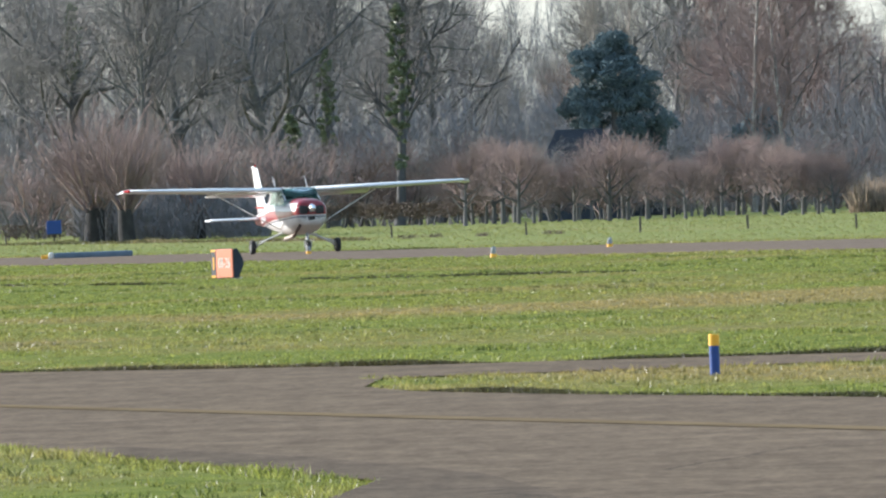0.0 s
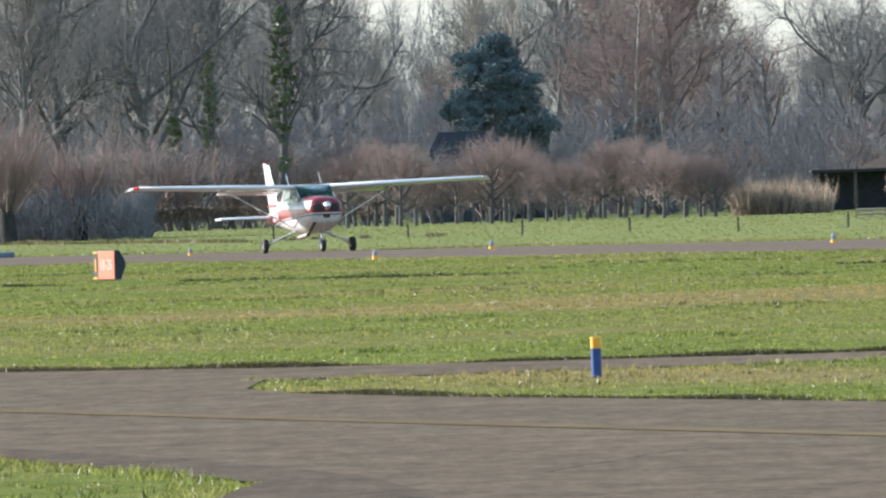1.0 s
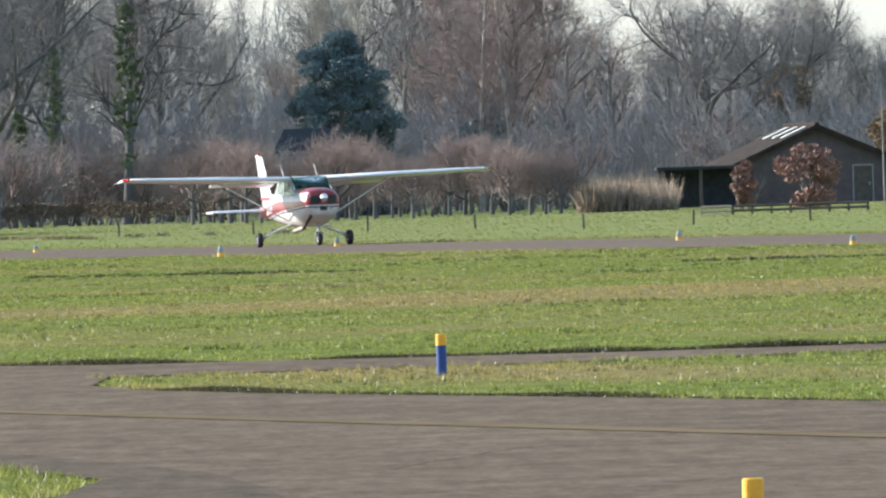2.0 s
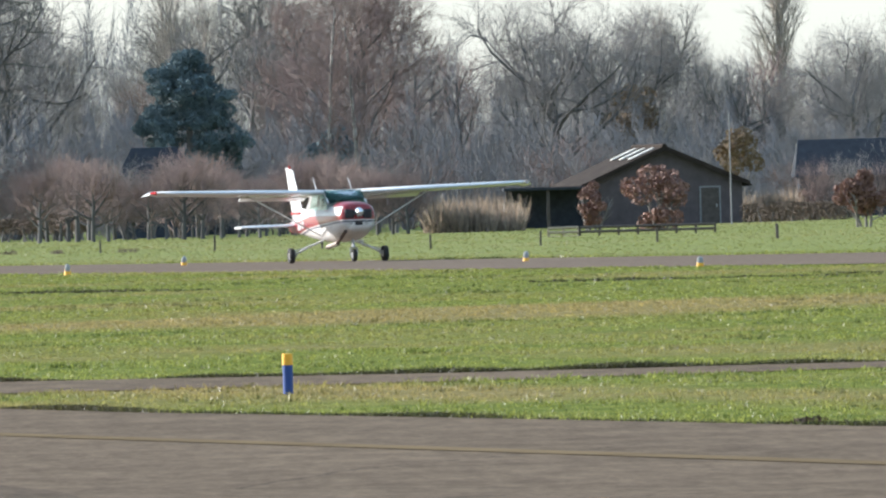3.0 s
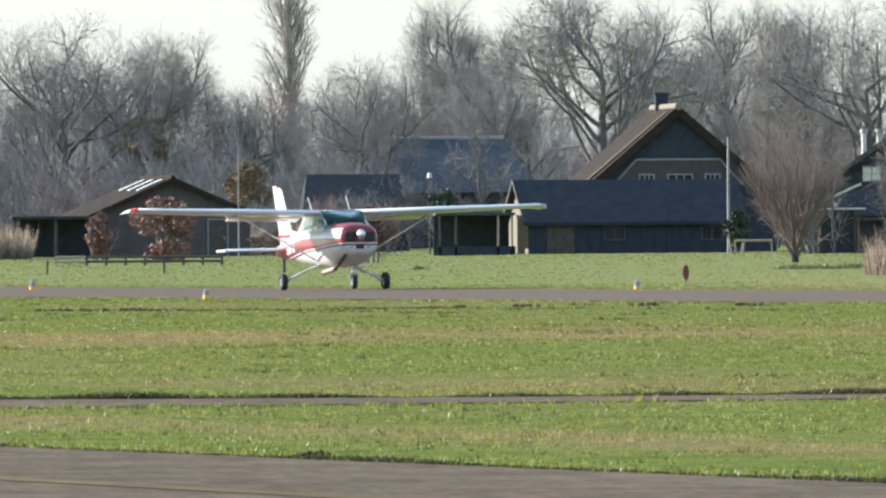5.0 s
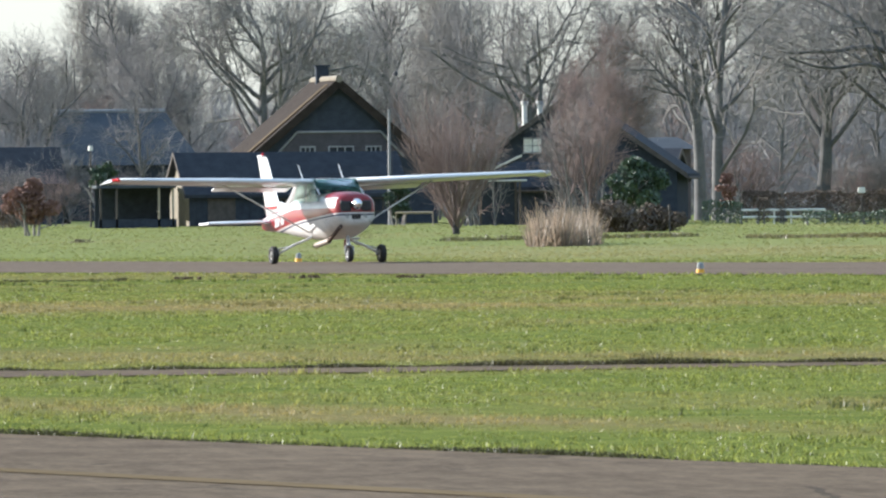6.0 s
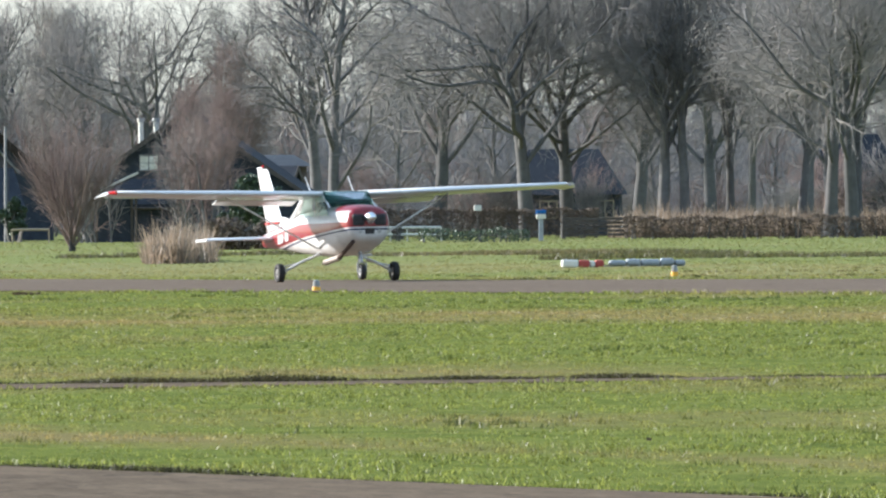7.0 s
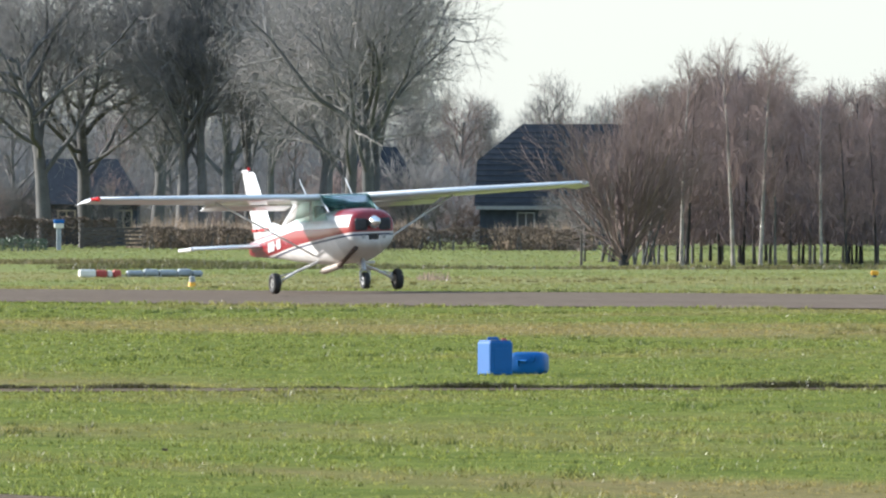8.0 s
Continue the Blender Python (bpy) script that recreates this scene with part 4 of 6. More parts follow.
KINDS["alder", 1] = wood_tree(56, 8, 0.075, [lv(24, 1.8, 0.2, 1, 40, 0.05, 0.09, 2, 3, 0.03), lv(9, 1.0, 0.2, 1, 36, 0.04, 0.1, 1, 3, 0.015), lv(7, 0.6, 0.2, 1, 34, 0.0, 0.1, 1, 3, 0.008)], BARK_RED, top=0.92, rind=BARK_WILLOW)
KINDS["coppice", 0] = wood_tree(59, 0.9, 0.2, [lv(56, 5.2, 0.3, 1, 33, 0.05, 0.05, 5, 4, 0.03), lv(7, 1.7, 0.2, 1, 24, 0.05, 0.06, 2, 3, 0.016), lv(5, 0.8, 0.3, 1, 24, 0.05, 0.06, 1, 3, 0.01)], BARK_RED, top=0.9, taper=0.6, rind=BARK_WILLOW)
KINDS["shrub", 0] = wood_tree(57, 3.2, 0.05, [lv(6, 1.6, 0.1, 1, 34, 0.05, 0.1, 3, 3, 0.03), lv(6, 1.0, 0.2, 1, 34, 0.03, 0.1, 1, 3, 0.018), lv(4, 0.7, 0.2, 1, 34, 0, 0.1, 1, 3, 0.012)], BARK, stems=6, top=0.85)
KINDS["shrub", 1] = wood_tree(58, 3.2, 0.05, [lv(6, 1.6, 0.1, 1, 34, 0.05, 0.1, 3, 3, 0.03), lv(6, 1.0, 0.2, 1, 34, 0.03, 0.1, 1, 3, 0.018), lv(4, 0.7, 0.2, 1, 34, 0, 0.1, 1, 3, 0.012)], BARK_RED, stems=6, top=0.85)
FULL = {"oak": 17, "ash": 17, "reddish": 16, "poplar": 20, "pale": 17, "birch": 15, "orchard": 4.8, "far": 14, "willow": 6.2, "alder": 8.6, "shrub": 4, "coppice": 6}
WORDS = {"oak": ("oak_tree", "bare grey-brown oak with a broad open crown"), "ash": ("ash_tree", "tall bare grey-brown tree with upright limbs"), "reddish": ("alder_tree", "bare tree with a fine reddish-brown crown"),
         "poplar": ("poplar_tree", "narrow bare poplar with steep pale branches"), "pale": ("pale_tree", "tall bare tree with pale fine twigs"), "birch": ("birch_tree", "bare birch with a white slender trunk"),
         "far": ("woodland_tree", "bare grey-brown woodland tree among others"), "orchard": ("orchard_tree", "low pruned bare tree with upright shoots"), "willow": ("pollard_willow", "pollarded willow with a thick trunk and reddish shoots"),
         "alder": ("young_alder", "slender young bare tree with reddish-brown twigs"), "coppice": ("coppiced_willow", "coppiced willow with upright grey-brown shoots from a short stump"), "shrub": ("bare_shrub", "bare many-stemmed grey-brown shrub")}


def plant(kind, u, d, height, wide=1.0, seed=[0]):
    seed[0] += 1
    var = [k for k in KINDS if k[0] == kind]
    me = KINDS[var[seed[0] % len(var)]]
    name, label = WORDS[kind]
    s = height / FULL[kind]
    x, y, z = spot(u, d)
    t = new(name)
    t.matrix_world = pose(x, y, z, 0, 0, (seed[0] * 137.5) % 360)
    tagged(t, label, "shrub" if kind == "shrub" else "tree", name.replace("_", " ") + "s")
    for nm, m in zip(("trunk", "crown"), me):
        part(nm, m, None, t).matrix_basis = Matrix.Diagonal((s * wide, s * wide, s, 1))
    return t


def thicket(name, u0, u1, d0, d1, tops, n, mat, seed, label, size=1.3, foot=0.0):
    """Woodland depth that nobody could count: a band of thin leaning twigs. tops: (bearing, height) along it."""
    rng = np.random.default_rng(seed)
    u, d = rng.uniform(u0, u1, n), rng.uniform(d0, d1, n)
    top = np.interp(u, *zip(*tops)) * (0.85 + 0.2 * np.sin(u * 1.9 + seed) * np.sin(u * 0.71) + 0.12 * np.sin(u * 5.3))
    z = foot + (top - foot) * rng.uniform(0, 1, n) ** 1.15
    x, y = d * np.sin(u / 1000), d * np.cos(u / 1000)
    ln = size * rng.uniform(0.5, 1.4, n)
    way = np.stack([rng.normal(0, 0.45, n), rng.normal(0, 0.45, n), np.abs(rng.normal(0.9, 0.4, n))], 1)
    way /= np.linalg.norm(way, axis=1)[:, None]
    a = np.stack([x, y, z], 1)
    b = a + way * ln[:, None]
    r = 0.027 * rng.uniform(0.6, 1.6, n)
    ang = np.arange(3) * 2.094
    ring = np.stack([np.cos(ang), np.sin(ang), 0 * ang], 1)
    lo = a[:, None, :] + ring[None] * r[:, None, None]
    v = np.concatenate([lo, b[:, None, :]], 1).reshape(-1, 3)
    f = np.arange(n)[:, None, None] * 4 + np.array([[0, 1, 3], [1, 2, 3], [2, 0, 3]])[None]
    tagged(new(name, bulk(name, v, f.reshape(-1, 3), 3, mat)), label, "woodland", kind="stuff")


SKYLINE = [(-30, 17), (2, 16), (10, 14), (20, 12.5), (26, 10.5), (36, 9.5), (43, 9), (50, 10), (58, 9), (64, 9.5), (72, 10), (82, 10.5), (100, 10), (107, 8), (116, 7), (121, 5.5), (124, 5), (145, 5)]
thicket("far_woods", -30, 143, 1280, 1480, SKYLINE, 110000, BARK, 81, "distant bare grey-brown woodland", 2.4)
thicket("woodland_thicket", -30, 46, 1030, 1100, [(-30, 7), (20, 6.5), (46, 5)], 50000, BARK, 82, "tangled bare undergrowth below the trees")
thicket("woodland_thicket", 46, 122, 1100, 1200, [(46, 6), (70, 7), (85, 8), (105, 7.5), (109, 4.5), (122, 4)], 70000, BARK, 83, "tangled bare undergrowth below the trees")
thicket("copse_thicket", 120.5, 143, 600, 680, [(120, 3.6), (122.5, 4.9), (125.3, 5.9), (127.3, 6.1), (128.8, 4.7), (131, 5.0), (143, 5.2)], 44000, BARK_RED, 84, "tangled bare twigs of a young copse", 0.9, 0.75)

thicket("field_brush", -19, -9, 830, 860, [(-19, 2.0), (-14, 1.9), (-9, 1.5)], 7000, BARK_DARK, 85, "tangled brown brush round the foot of the willows", 1.0)

STAND = """
shrub 87.0 930 3.2 1.0
shrub 88.2 930 4 1.0
shrub 89.3 930 3 1.0
shrub 93.4 930 3.4 1.0
orchard 1.5 953 4.4 1.1
orchard 2.6 951 4.8 1.1
orchard 3.7 970 5.3 1.1
orchard 5.0 953 4.0 1.1
orchard 6.0 952 3.3 1.1
orchard 7.0 970 4.4 1.1
orchard 8.4 967 4.6 1.1
orchard 9.4 963 5.6 1.1
orchard 10.7 969 4.2 1.1
orchard 11.9 964 3.9 1.1
orchard 12.9 959 3.4 1.1
orchard 14.3 968 4.6 1.1
orchard 15.3 969 5.3 1.1
orchard 16.7 968 5.1 1.1
orchard 17.8 962 4.2 1.1
orchard 18.8 955 4.1 1.1
orchard 19.7 949 3.9 1.1
shrub 67.2 841 5.1 0.75
shrub 66.4 847 5.6 0.75
shrub 71.8 841 6.1 0.75
shrub 72.8 838 6.6 0.75
reddish 73.7 847 7.6 0.75
reddish 72.2 853 8.1 0.75
alder 120.5 645 6.2 1.1
alder 121.3 640 5.3 1.1
alder 122.1 643 6.2 1.1
alder 123.1 614 6.0 1.1
alder 123.9 639 6.2 1.1
alder 124.4 659 6.5 1.1
alder 125.0 649 6.3 1.1
alder 126.0 620 6.4 1.1
alder 126.7 614 6.8 1.1
alder 127.3 649 5.9 1.1
alder 128.5 650 5.6 1.1
alder 129.2 622 5.6 1.1
alder 129.8 621 6.0 1.1
alder 130.5 628 6.0 1.1
alder 131.3 643 5.2 1.1
alder 132.3 622 5.1 1.1
alder 133.1 618 6.2 1.1
alder 133.9 640 5.1 1.1
alder 134.2 620 5.6 1.1
alder 135.2 658 5.6 1.1
ash 121.2 1000 9.0 1
ash 123.3 1000 9.0 1
ash 125.4 1000 9.0 1
shrub -21.3 1000 5.5 1.5
shrub -17.7 1010 5.5 1.5
shrub -10.7 1000 5.5 1.5
shrub -7.2 1000 5.5 1.5
shrub -4.2 1005 5.5 1.5
shrub -0.7 1010 5.5 1.5
shrub 2.3 1000 5.5 1.5
oak -19.2 1040 20.0 1.0
ash -22.4 1060 19.0 1.0
ash -15.7 1000 18.0 1.0
ash -13.3 1010 20.0 1.0
oak -11.3 1060 20.0 1.0
oak -8.9 1030 20.0 1.0
ash -5.7 1040 20.0 1.0
ash -2.3 1000 18.0 0.9
oak -0.4 1080 19.0 0.9
pale 3.0 1200 13.0 0.7
ash 5.8 1150 10.5 0.9
pale 8.1 1160 18.0 0.9
ash 12.5 1130 17.0 1.0
birch 16.2 1020 13.5 1.0
birch 17.9 1030 14.0 1.0
reddish 18.1 1060 16.0 1.2
reddish 14.9 1100 15.0 1.0
reddish 20.2 1090 16.0 1.1
pale 9.9 1150 15.5 1.0
ash 14.9 1150 14.0 1.1
ash 7.8 1200 15.0 1.1
oak 28.1 1050 16.0 1.05
oak 31.2 1080 15.5 0.9
pale 33.7 1120 13.5 0.9
oak 38.1 1080 11.0 0.8
poplar 39.9 1200 20.0 1.25
oak 44.0 1060 12.5 0.9
pale 46.9 1180 16.0 0.9
oak 50.2 1100 14.0 0.8
pale 48.4 1200 15.0 0.9
pale 51.4 1150 14.5 0.9
oak 56.2 1020 18.0 1.0
pale 49.0 1180 15.0 0.8
oak 59.6 1080 14.5 0.8
pale 64.6 1100 15.0 0.9
pale 62.5 1150 14.0 0.9
oak 69.6 1050 17.0 1.0
ash 67.2 1100 14.0 1.0
reddish 74.9 980 11.0 0.8
birch 73.7 960 10.0 0.7
coppice 66.1 700 6.2 0.8
far 79.8 930 18.0 1.15
ash 78.9 935 17.0 1.1
oak 85.2 960 18.0 1.0
oak 89.9 900 18.0 1.0
oak 92.0 905 17.0 1.0
oak 95.5 960 17.0 1.0
ash 75.5 1080 14.0 1.0
pale 82.3 1150 14.0 1.0
oak 96.8 900 17.0 0.9
ash 98.1 900 17.0 0.9
oak 99.3 930 17.0 0.9
ash 100.3 905 16.5 0.8
ash 101.5 950 16.0 0.8
ash 104.4 925 16.5 0.8
oak 105.7 890 17.0 0.9
ash 107.0 900 17.0 0.9
oak 105.5 880 17.5 0.85
oak 106.8 870 17.5 0.95
ash 103.9 900 16.5 0.8
ash 109.2 1150 10.5 1.0
pale 110.7 1160 10.0 1.0
ash 112.4 1170 9.5 1.0
ash 116.5 1200 10.5 1.0
ash 118.6 1200 9.5 1.0
far -29.0 1080 13.6 1.15
far -25.9 1075 14.4 1.15
far -23.7 1114 15.7 1.15
far -21.3 1136 15.2 1.15
far -18.6 1088 14.9 1.15
far -16.3 1129 15.9 1.15
far -13.4 1073 12.6 1.15
far -10.4 1107 15.3 1.15
far -7.5 1101 15.4 1.15
far -4.5 1140 13.8 1.15
far -2.2 1090 12.6 1.15
far 0.7 1103 14.9 1.15
far 3.7 1116 10.5 1.15
far 6.5 1138 10.5 1.15
far 9.8 1125 14.3 1.15
far 12.3 1115 13.4 1.15
far 15.2 1091 11.9 1.15
far 17.5 1077 12.4 1.15
far 20.5 1071 11.8 1.15
far 23.2 1073 11.4 1.15
far 26.0 1096 9.9 1.15
far 29.1 1088 12.1 1.15
far 31.3 1117 9.1 1.15
far 33.5 1093 9.3 1.15
far 35.9 1095 10.2 1.15
far 39.1 1100 10.7 1.15
far 42.2 1124 9.5 1.15
far 44.5 1091 9.8 1.15
far 47.3 1104 8.6 1.15
far 49.8 1070 8.3 1.15
far 52.4 1100 8.7 1.15
far 55.2 1107 7.4 1.15
far 58.1 1129 7.5 1.15
far 60.3 1147 7.2 1.15
far 62.7 1118 8.5 1.15
far 65.0 1137 8.1 1.15
far 67.5 1131 9.6 1.15
far 69.7 1094 9.3 1.15
far 72.1 1096 10.0 1.15
far 75.0 1078 9.8 1.15
far 77.5 1105 9.1 1.15
far 80.6 1129 8.9 1.15
far 83.0 1088 9.9 1.15
far 85.2 1095 9.8 1.15
far 88.3 1097 9.9 1.15
far 91.4 1097 8.6 1.15
far 93.7 1107 8.9 1.15
far 96.5 1102 8.6 1.15
far 99.7 1108 8.0 1.15
far 102.7 1104 9.1 1.15
far 105.9 1072 9.7 1.15
far 108.6 1147 9.3 1.15
far 111.3 1138 9.7 1.15
far 114.5 1073 7.9 1.15
far 117.7 1141 8.5 1.15
far 120.8 1108 7.0 1.15
far 123.1 1123 5.9 1.15
far 125.8 1079 5.7 1.15
far 128.1 1108 6.6 1.15
far 131.1 1079 5.6 1.15
far 134.2 1133 5.3 1.15
far 137.4 1109 6.3 1.15
shrub -28 1044 3.4 1.5
shrub -25.5 1009 5.0 1.5
shrub -20.8 1037 3.8 1.5
shrub -16.4 992 4.3 1.5
shrub -14.4 1031 4.8 1.5
shrub -10.0 996 5.2 1.5
shrub -7.8 993 5.3 1.5
shrub -3.8 1021 4.7 1.5
shrub -1.8 1005 3.6 1.5
shrub -0.1 1031 4.9 1.5
shrub 2.1 1033 4.0 1.5
shrub 9.9 1020 5.0 1.5
shrub 11.9 1040 3.5 1.5
shrub 13.8 991 3.5 1.5
shrub 16.1 1032 3.6 1.5
shrub 17.9 1012 4.9 1.5
shrub 20.3 1033 4.6 1.5
shrub 26.1 1035 3.3 1.5
shrub 28.5 1042 5.4 1.5
shrub 30.5 1020 4.5 1.5
shrub 41.3 1014 3.6 1.5
shrub 45.7 1013 4.5 1.5
shrub 48.2 1042 3.5 1.5
shrub 52.6 1000 3.4 1.5
shrub 54.7 1045 3.9 1.5
shrub 59.6 1024 5.3 1.5
shrub 62.0 1033 4.0 1.5
shrub 66.4 1034 4.3 1.5
shrub 69.9 995 4.3 1.5
shrub 72.2 1019 4.2 1.5
shrub 81.3 1019 4.6 1.5
shrub 87.3 998 3.6 1.5
shrub 89.3 995 3.3 1.5
shrub 91.0 995 4.3 1.5
shrub 92.7 986 4.2 1.5
shrub 94.7 1030 3.3 1.5
shrub 99.2 999 3.4 1.5
shrub 103.3 993 3.3 1.5
shrub 105.6 1002 5.0 1.5
shrub 109.5 1002 5.1 1.5
shrub 111.7 1007 3.4 1.5
shrub 117.4 987 3.3 1.5
shrub 119.6 1043 3.7 1.5
orchard 1.1 928 4.8 1.0
orchard 2.2 952 4.4 1.0
orchard 3.1 935 5.5 1.0
orchard 3.9 919 5.0 1.0
orchard 4.7 924 3.9 1.0
orchard 5.7 951 3.3 1.0
orchard 6.8 941 4.1 1.0
orchard 7.7 951 4.2 1.0
orchard 8.6 916 5.2 1.0
orchard 9.6 918 4.6 1.0
orchard 10.6 935 4.8 1.0
orchard 11.5 929 3.6 1.0
orchard 12.6 906 3.6 1.0
orchard 13.6 938 3.5 1.0
orchard 14.5 947 4.7 1.0
orchard 15.6 948 5.0 1.0
orchard 16.7 941 4.7 1.0
orchard 17.6 908 4.2 1.0
orchard 18.7 910 3.7 1.0
orchard 19.5 909 3.7 1.0
orchard 20.3 907 3.6 1.0
willow -18.2 831 6.6 0.95
willow -16.5 826 6.2 0.8
willow -14.6 850 4.6 0.7
willow -12.8 835 5.2 0.9
willow -17.3 838 6.0 0.8
alder 129.0 615 5.7 1.0
alder 129.6 634 5.4 1.0
alder 123.2 603 5.5 1.0
alder 133.0 600 5.0 1.0
alder 135.1 604 6.4 1.0
alder 121.7 618 5.6 1.0
alder 133.1 625 5.9 1.0
alder 132.0 638 5.5 1.0
alder 129.6 617 4.9 1.0
alder 133.1 624 6.0 1.0
alder 123.5 621 6.2 1.0
alder 131.5 598 5.4 1.0
alder 127.8 598 6.3 1.0
alder 131.6 616 5.8 1.0
alder 129.6 605 5.3 1.0
alder 135.6 611 5.7 1.0
alder 121.7 605 5.4 1.0
alder 134.6 631 6.2 1.0
alder 135.5 625 6.5 1.0
alder 128.6 615 6.1 1.0
alder 134.2 642 5.8 1.0
alder 132.2 615 6.3 1.0
alder 134.4 609 6.4 1.0
alder 123.2 599 6.5 1.0
alder 124.9 620 6.6 1.0
alder 121.0 632 5.5 1.0
alder 127.0 612 6.9 1.0
alder 131.8 609 5.0 1.0
alder 124.9 615 5.8 1.0
alder 122.7 633 6.4 1.0
alder 135.3 643 6.3 1.0
alder 126.1 603 6.2 1.0
alder 127.5 621 6.6 1.0
alder 125.9 637 6.2 1.0
alder 127.5 639 6.9 1.0
alder 124.9 607 6.8 1.0
alder 120.5 601 5.7 1.0
alder 128.6 603 4.9 1.0
alder 123.5 633 6.3 1.0
alder 135.3 634 6.5 1.0
alder 120.9 604 5.1 1.0
alder 127.0 611 5.9 1.0
coppice 119.9 594 6.2 1.0
shrub 120.6 600 5.0 0.8
shrub 118.9 640 4.5 0.8

shrub 41.6 965 3.4 1.0
shrub 43.6 970 3.6 1.1
shrub 45.2 968 3.0 1.0
shrub 6.0 960 4.6 1.2
shrub 8.4 962 4.8 1.2
birch 122.9 596 6.6 0.9
birch 125.6 597 7.0 0.9
birch 127.0 596 6.9 0.9
birch 130.2 597 5.6 0.9
birch 134.0 596 6.0 0.9
ash 34.8 1150 13 1.0
oak 45.6 1150 14 1.0
ash 47.8 1150 15 1.0
pale 57.8 1150 15 1.1
ash 62.0 1120 15 1.0
ash 66.0 1150 15 1.0
"""
for row in STAND.split("\n"):
    if row.strip():
        kind, u, d, h, w = row.split()
        plant(kind, float(u), float(d), float(h), float(w))



# ---- evergreens, hedges and reeds ----
def conifer(u, d, z_top, wide):
    x, y, z = spot(u, d)
    t = empty("conifer", pose(x, y, z), "dense dark blue-green pine with a rounded crown", "tree")
    part("trunk", rods(((0, 0, -0.2), (0, 0, z_top * 0.8), 0.3, 0.1, 8)), BARK, t)
    rng = np.random.default_rng(8)
    cs, ss = [], []
    for k in range(420):
        f = rng.uniform(0, 1) ** 0.9
        zz = z_top * (0.2 + 0.77 * f)
        a = rng.uniform(0, 6.283)
        lobes = 1 + 0.16 * math.sin(3 * a + 5 * f) + 0.14 * math.sin(21 * f + a) + 0.08 * math.sin(7 * a - 9 * f)
        r = wide * lobes * np.interp(f, (0, 0.2, 0.45, 0.7, 0.9, 1), (0.9, 1.0, 0.95, 0.76, 0.44, 0.12)) * rng.uniform(0.3, 1.0) ** 0.6
        cs.append((r * math.cos(a), r * math.sin(a), zz + 0.12 * (r - wide / 2)))
        ss.append(rng.uniform(0.16, 0.6))
    part("crown", leaf_cloud(3, cs, ss, 90000, 0.062, NEEDLES), None, t)


def leafy(name, u, d, z0, z1, wide, mat, count, leaf, label, seed, category="shrub", stem=True, clumps=26):
    """A bush: a few stems and many leaves in uneven clumps."""
    x, y, z = spot(u, d)
    t = empty(name, pose(x, y, z), label, category)
    rng = np.random.default_rng(seed)
    cs, ss = [], []
    for k in range(clumps):
        f = rng.uniform(0, 1)
        r = wide * math.sin(math.pi * (0.12 + 0.8 * f)) * rng.uniform(0.2, 0.85)
        a = rng.uniform(0, 6.283)
        cs.append((r * math.cos(a), r * math.sin(a), z0 + (z1 - z0) * f))
        ss.append(rng.uniform(0.25, 0.5) * wide * 0.7 * (26 / clumps) ** 0.33)
    if stem:
        w = Wood(seed)
        for k in range(4):
            pts = w.path((0.15 * k - 0.2, 0, -0.2), (rng.normal(0, 0.2), rng.normal(0, 0.2), 1), z1 * 0.85, 5, 0.08, 0.02)
            w.tube(pts, np.linspace(0.07, 0.02, 6), 5)
            w.grow(pts, 0.07, 0.02, [lv(7, wide * 0.8, 0.25, 1, 45, 0.05, 0.1, 3, 3, 0.03)])
        part("stem", w.mesh("stem", BARK), None, t)
    part("foliage", leaf_cloud(seed, cs, ss, count, leaf, mat), None, t)


def hedge(u0, d0, u1, d1, height, depth, mat, label, seed, leaf=0.05, gap=False):
    """A clipped hedge along a line: stems below, leaves and twigs in a box with a ragged skin."""
    a, b = np.array(spot(u0, d0)), np.array(spot(u1, d1))
    rng = np.random.default_rng(seed)
    ln = np.linalg.norm(b - a)
    t = empty("hedge", pose(*a), label, "hedge")
    along = (b - a) / ln
    side = np.array((-along[1], along[0], 0))
    n = int(ln * height * 800)
    f, g, h = rng.uniform(0, ln, n), rng.uniform(-0.5, 0.5, n) * depth, height * (1 - rng.uniform(0, 1, n) ** 1.6 * (0.6 if gap else 0.97))
    h += 0.06 * np.sin(f * 2.3) + 0.04 * np.sin(f * 6.1) + rng.normal(0, 0.03, n)
    p = along * f[:, None] + side * g[:, None] + np.array((0, 0, 1)) * h[:, None]
    q = rng.normal(0, 1, (n, 3))
    q /= np.linalg.norm(q, axis=1)[:, None]
    r = np.cross(q, rng.normal(0, 1, (n, 3)))
    r /= np.linalg.norm(r, axis=1)[:, None]
    v = np.stack([p - q * leaf, p + r * leaf * 0.6, p + q * leaf, p - r * leaf * 0.6], 1).reshape(-1, 3)
    part("foliage", bulk("foliage", v, np.arange(len(v)), 4, mat), None, t)
    w = Wood(seed)
    for k in range(max(2, int(ln * 1.6))):
        s = along * rng.uniform(0, ln) + side * rng.uniform(-0.3, 0.3) * depth
        w.tube(w.path(s - np.array((0, 0, 0.1)), (rng.normal(0, 0.15), rng.normal(0, 0.15), 1), height * 0.9, 3, 0.08, 0.02), [0.05, 0.04, 0.03, 0.02], 4)
    tagged(part("stem", w.mesh("stem", BARK_DARK), None, t), kind="stuff")


def reeds(name, u0, u1, d0, d1, height, n, seed, label):
    rng = np.random.default_rng(seed)
    d = rng.uniform(d0, d1, n)
    a = rng.uniform(u0, u1, n) / 1000
    x, y = d * np.sin(a), d * np.cos(a)
    h = height * (0.72 + 0.4 * clumpy(x, y, 1.3, 1.0)) * rng.uniform(0.75, 1.15, n)
    tufts(name, x, y, h, np.full(n, 0.25), REED, label, seed, 9, 0.24)


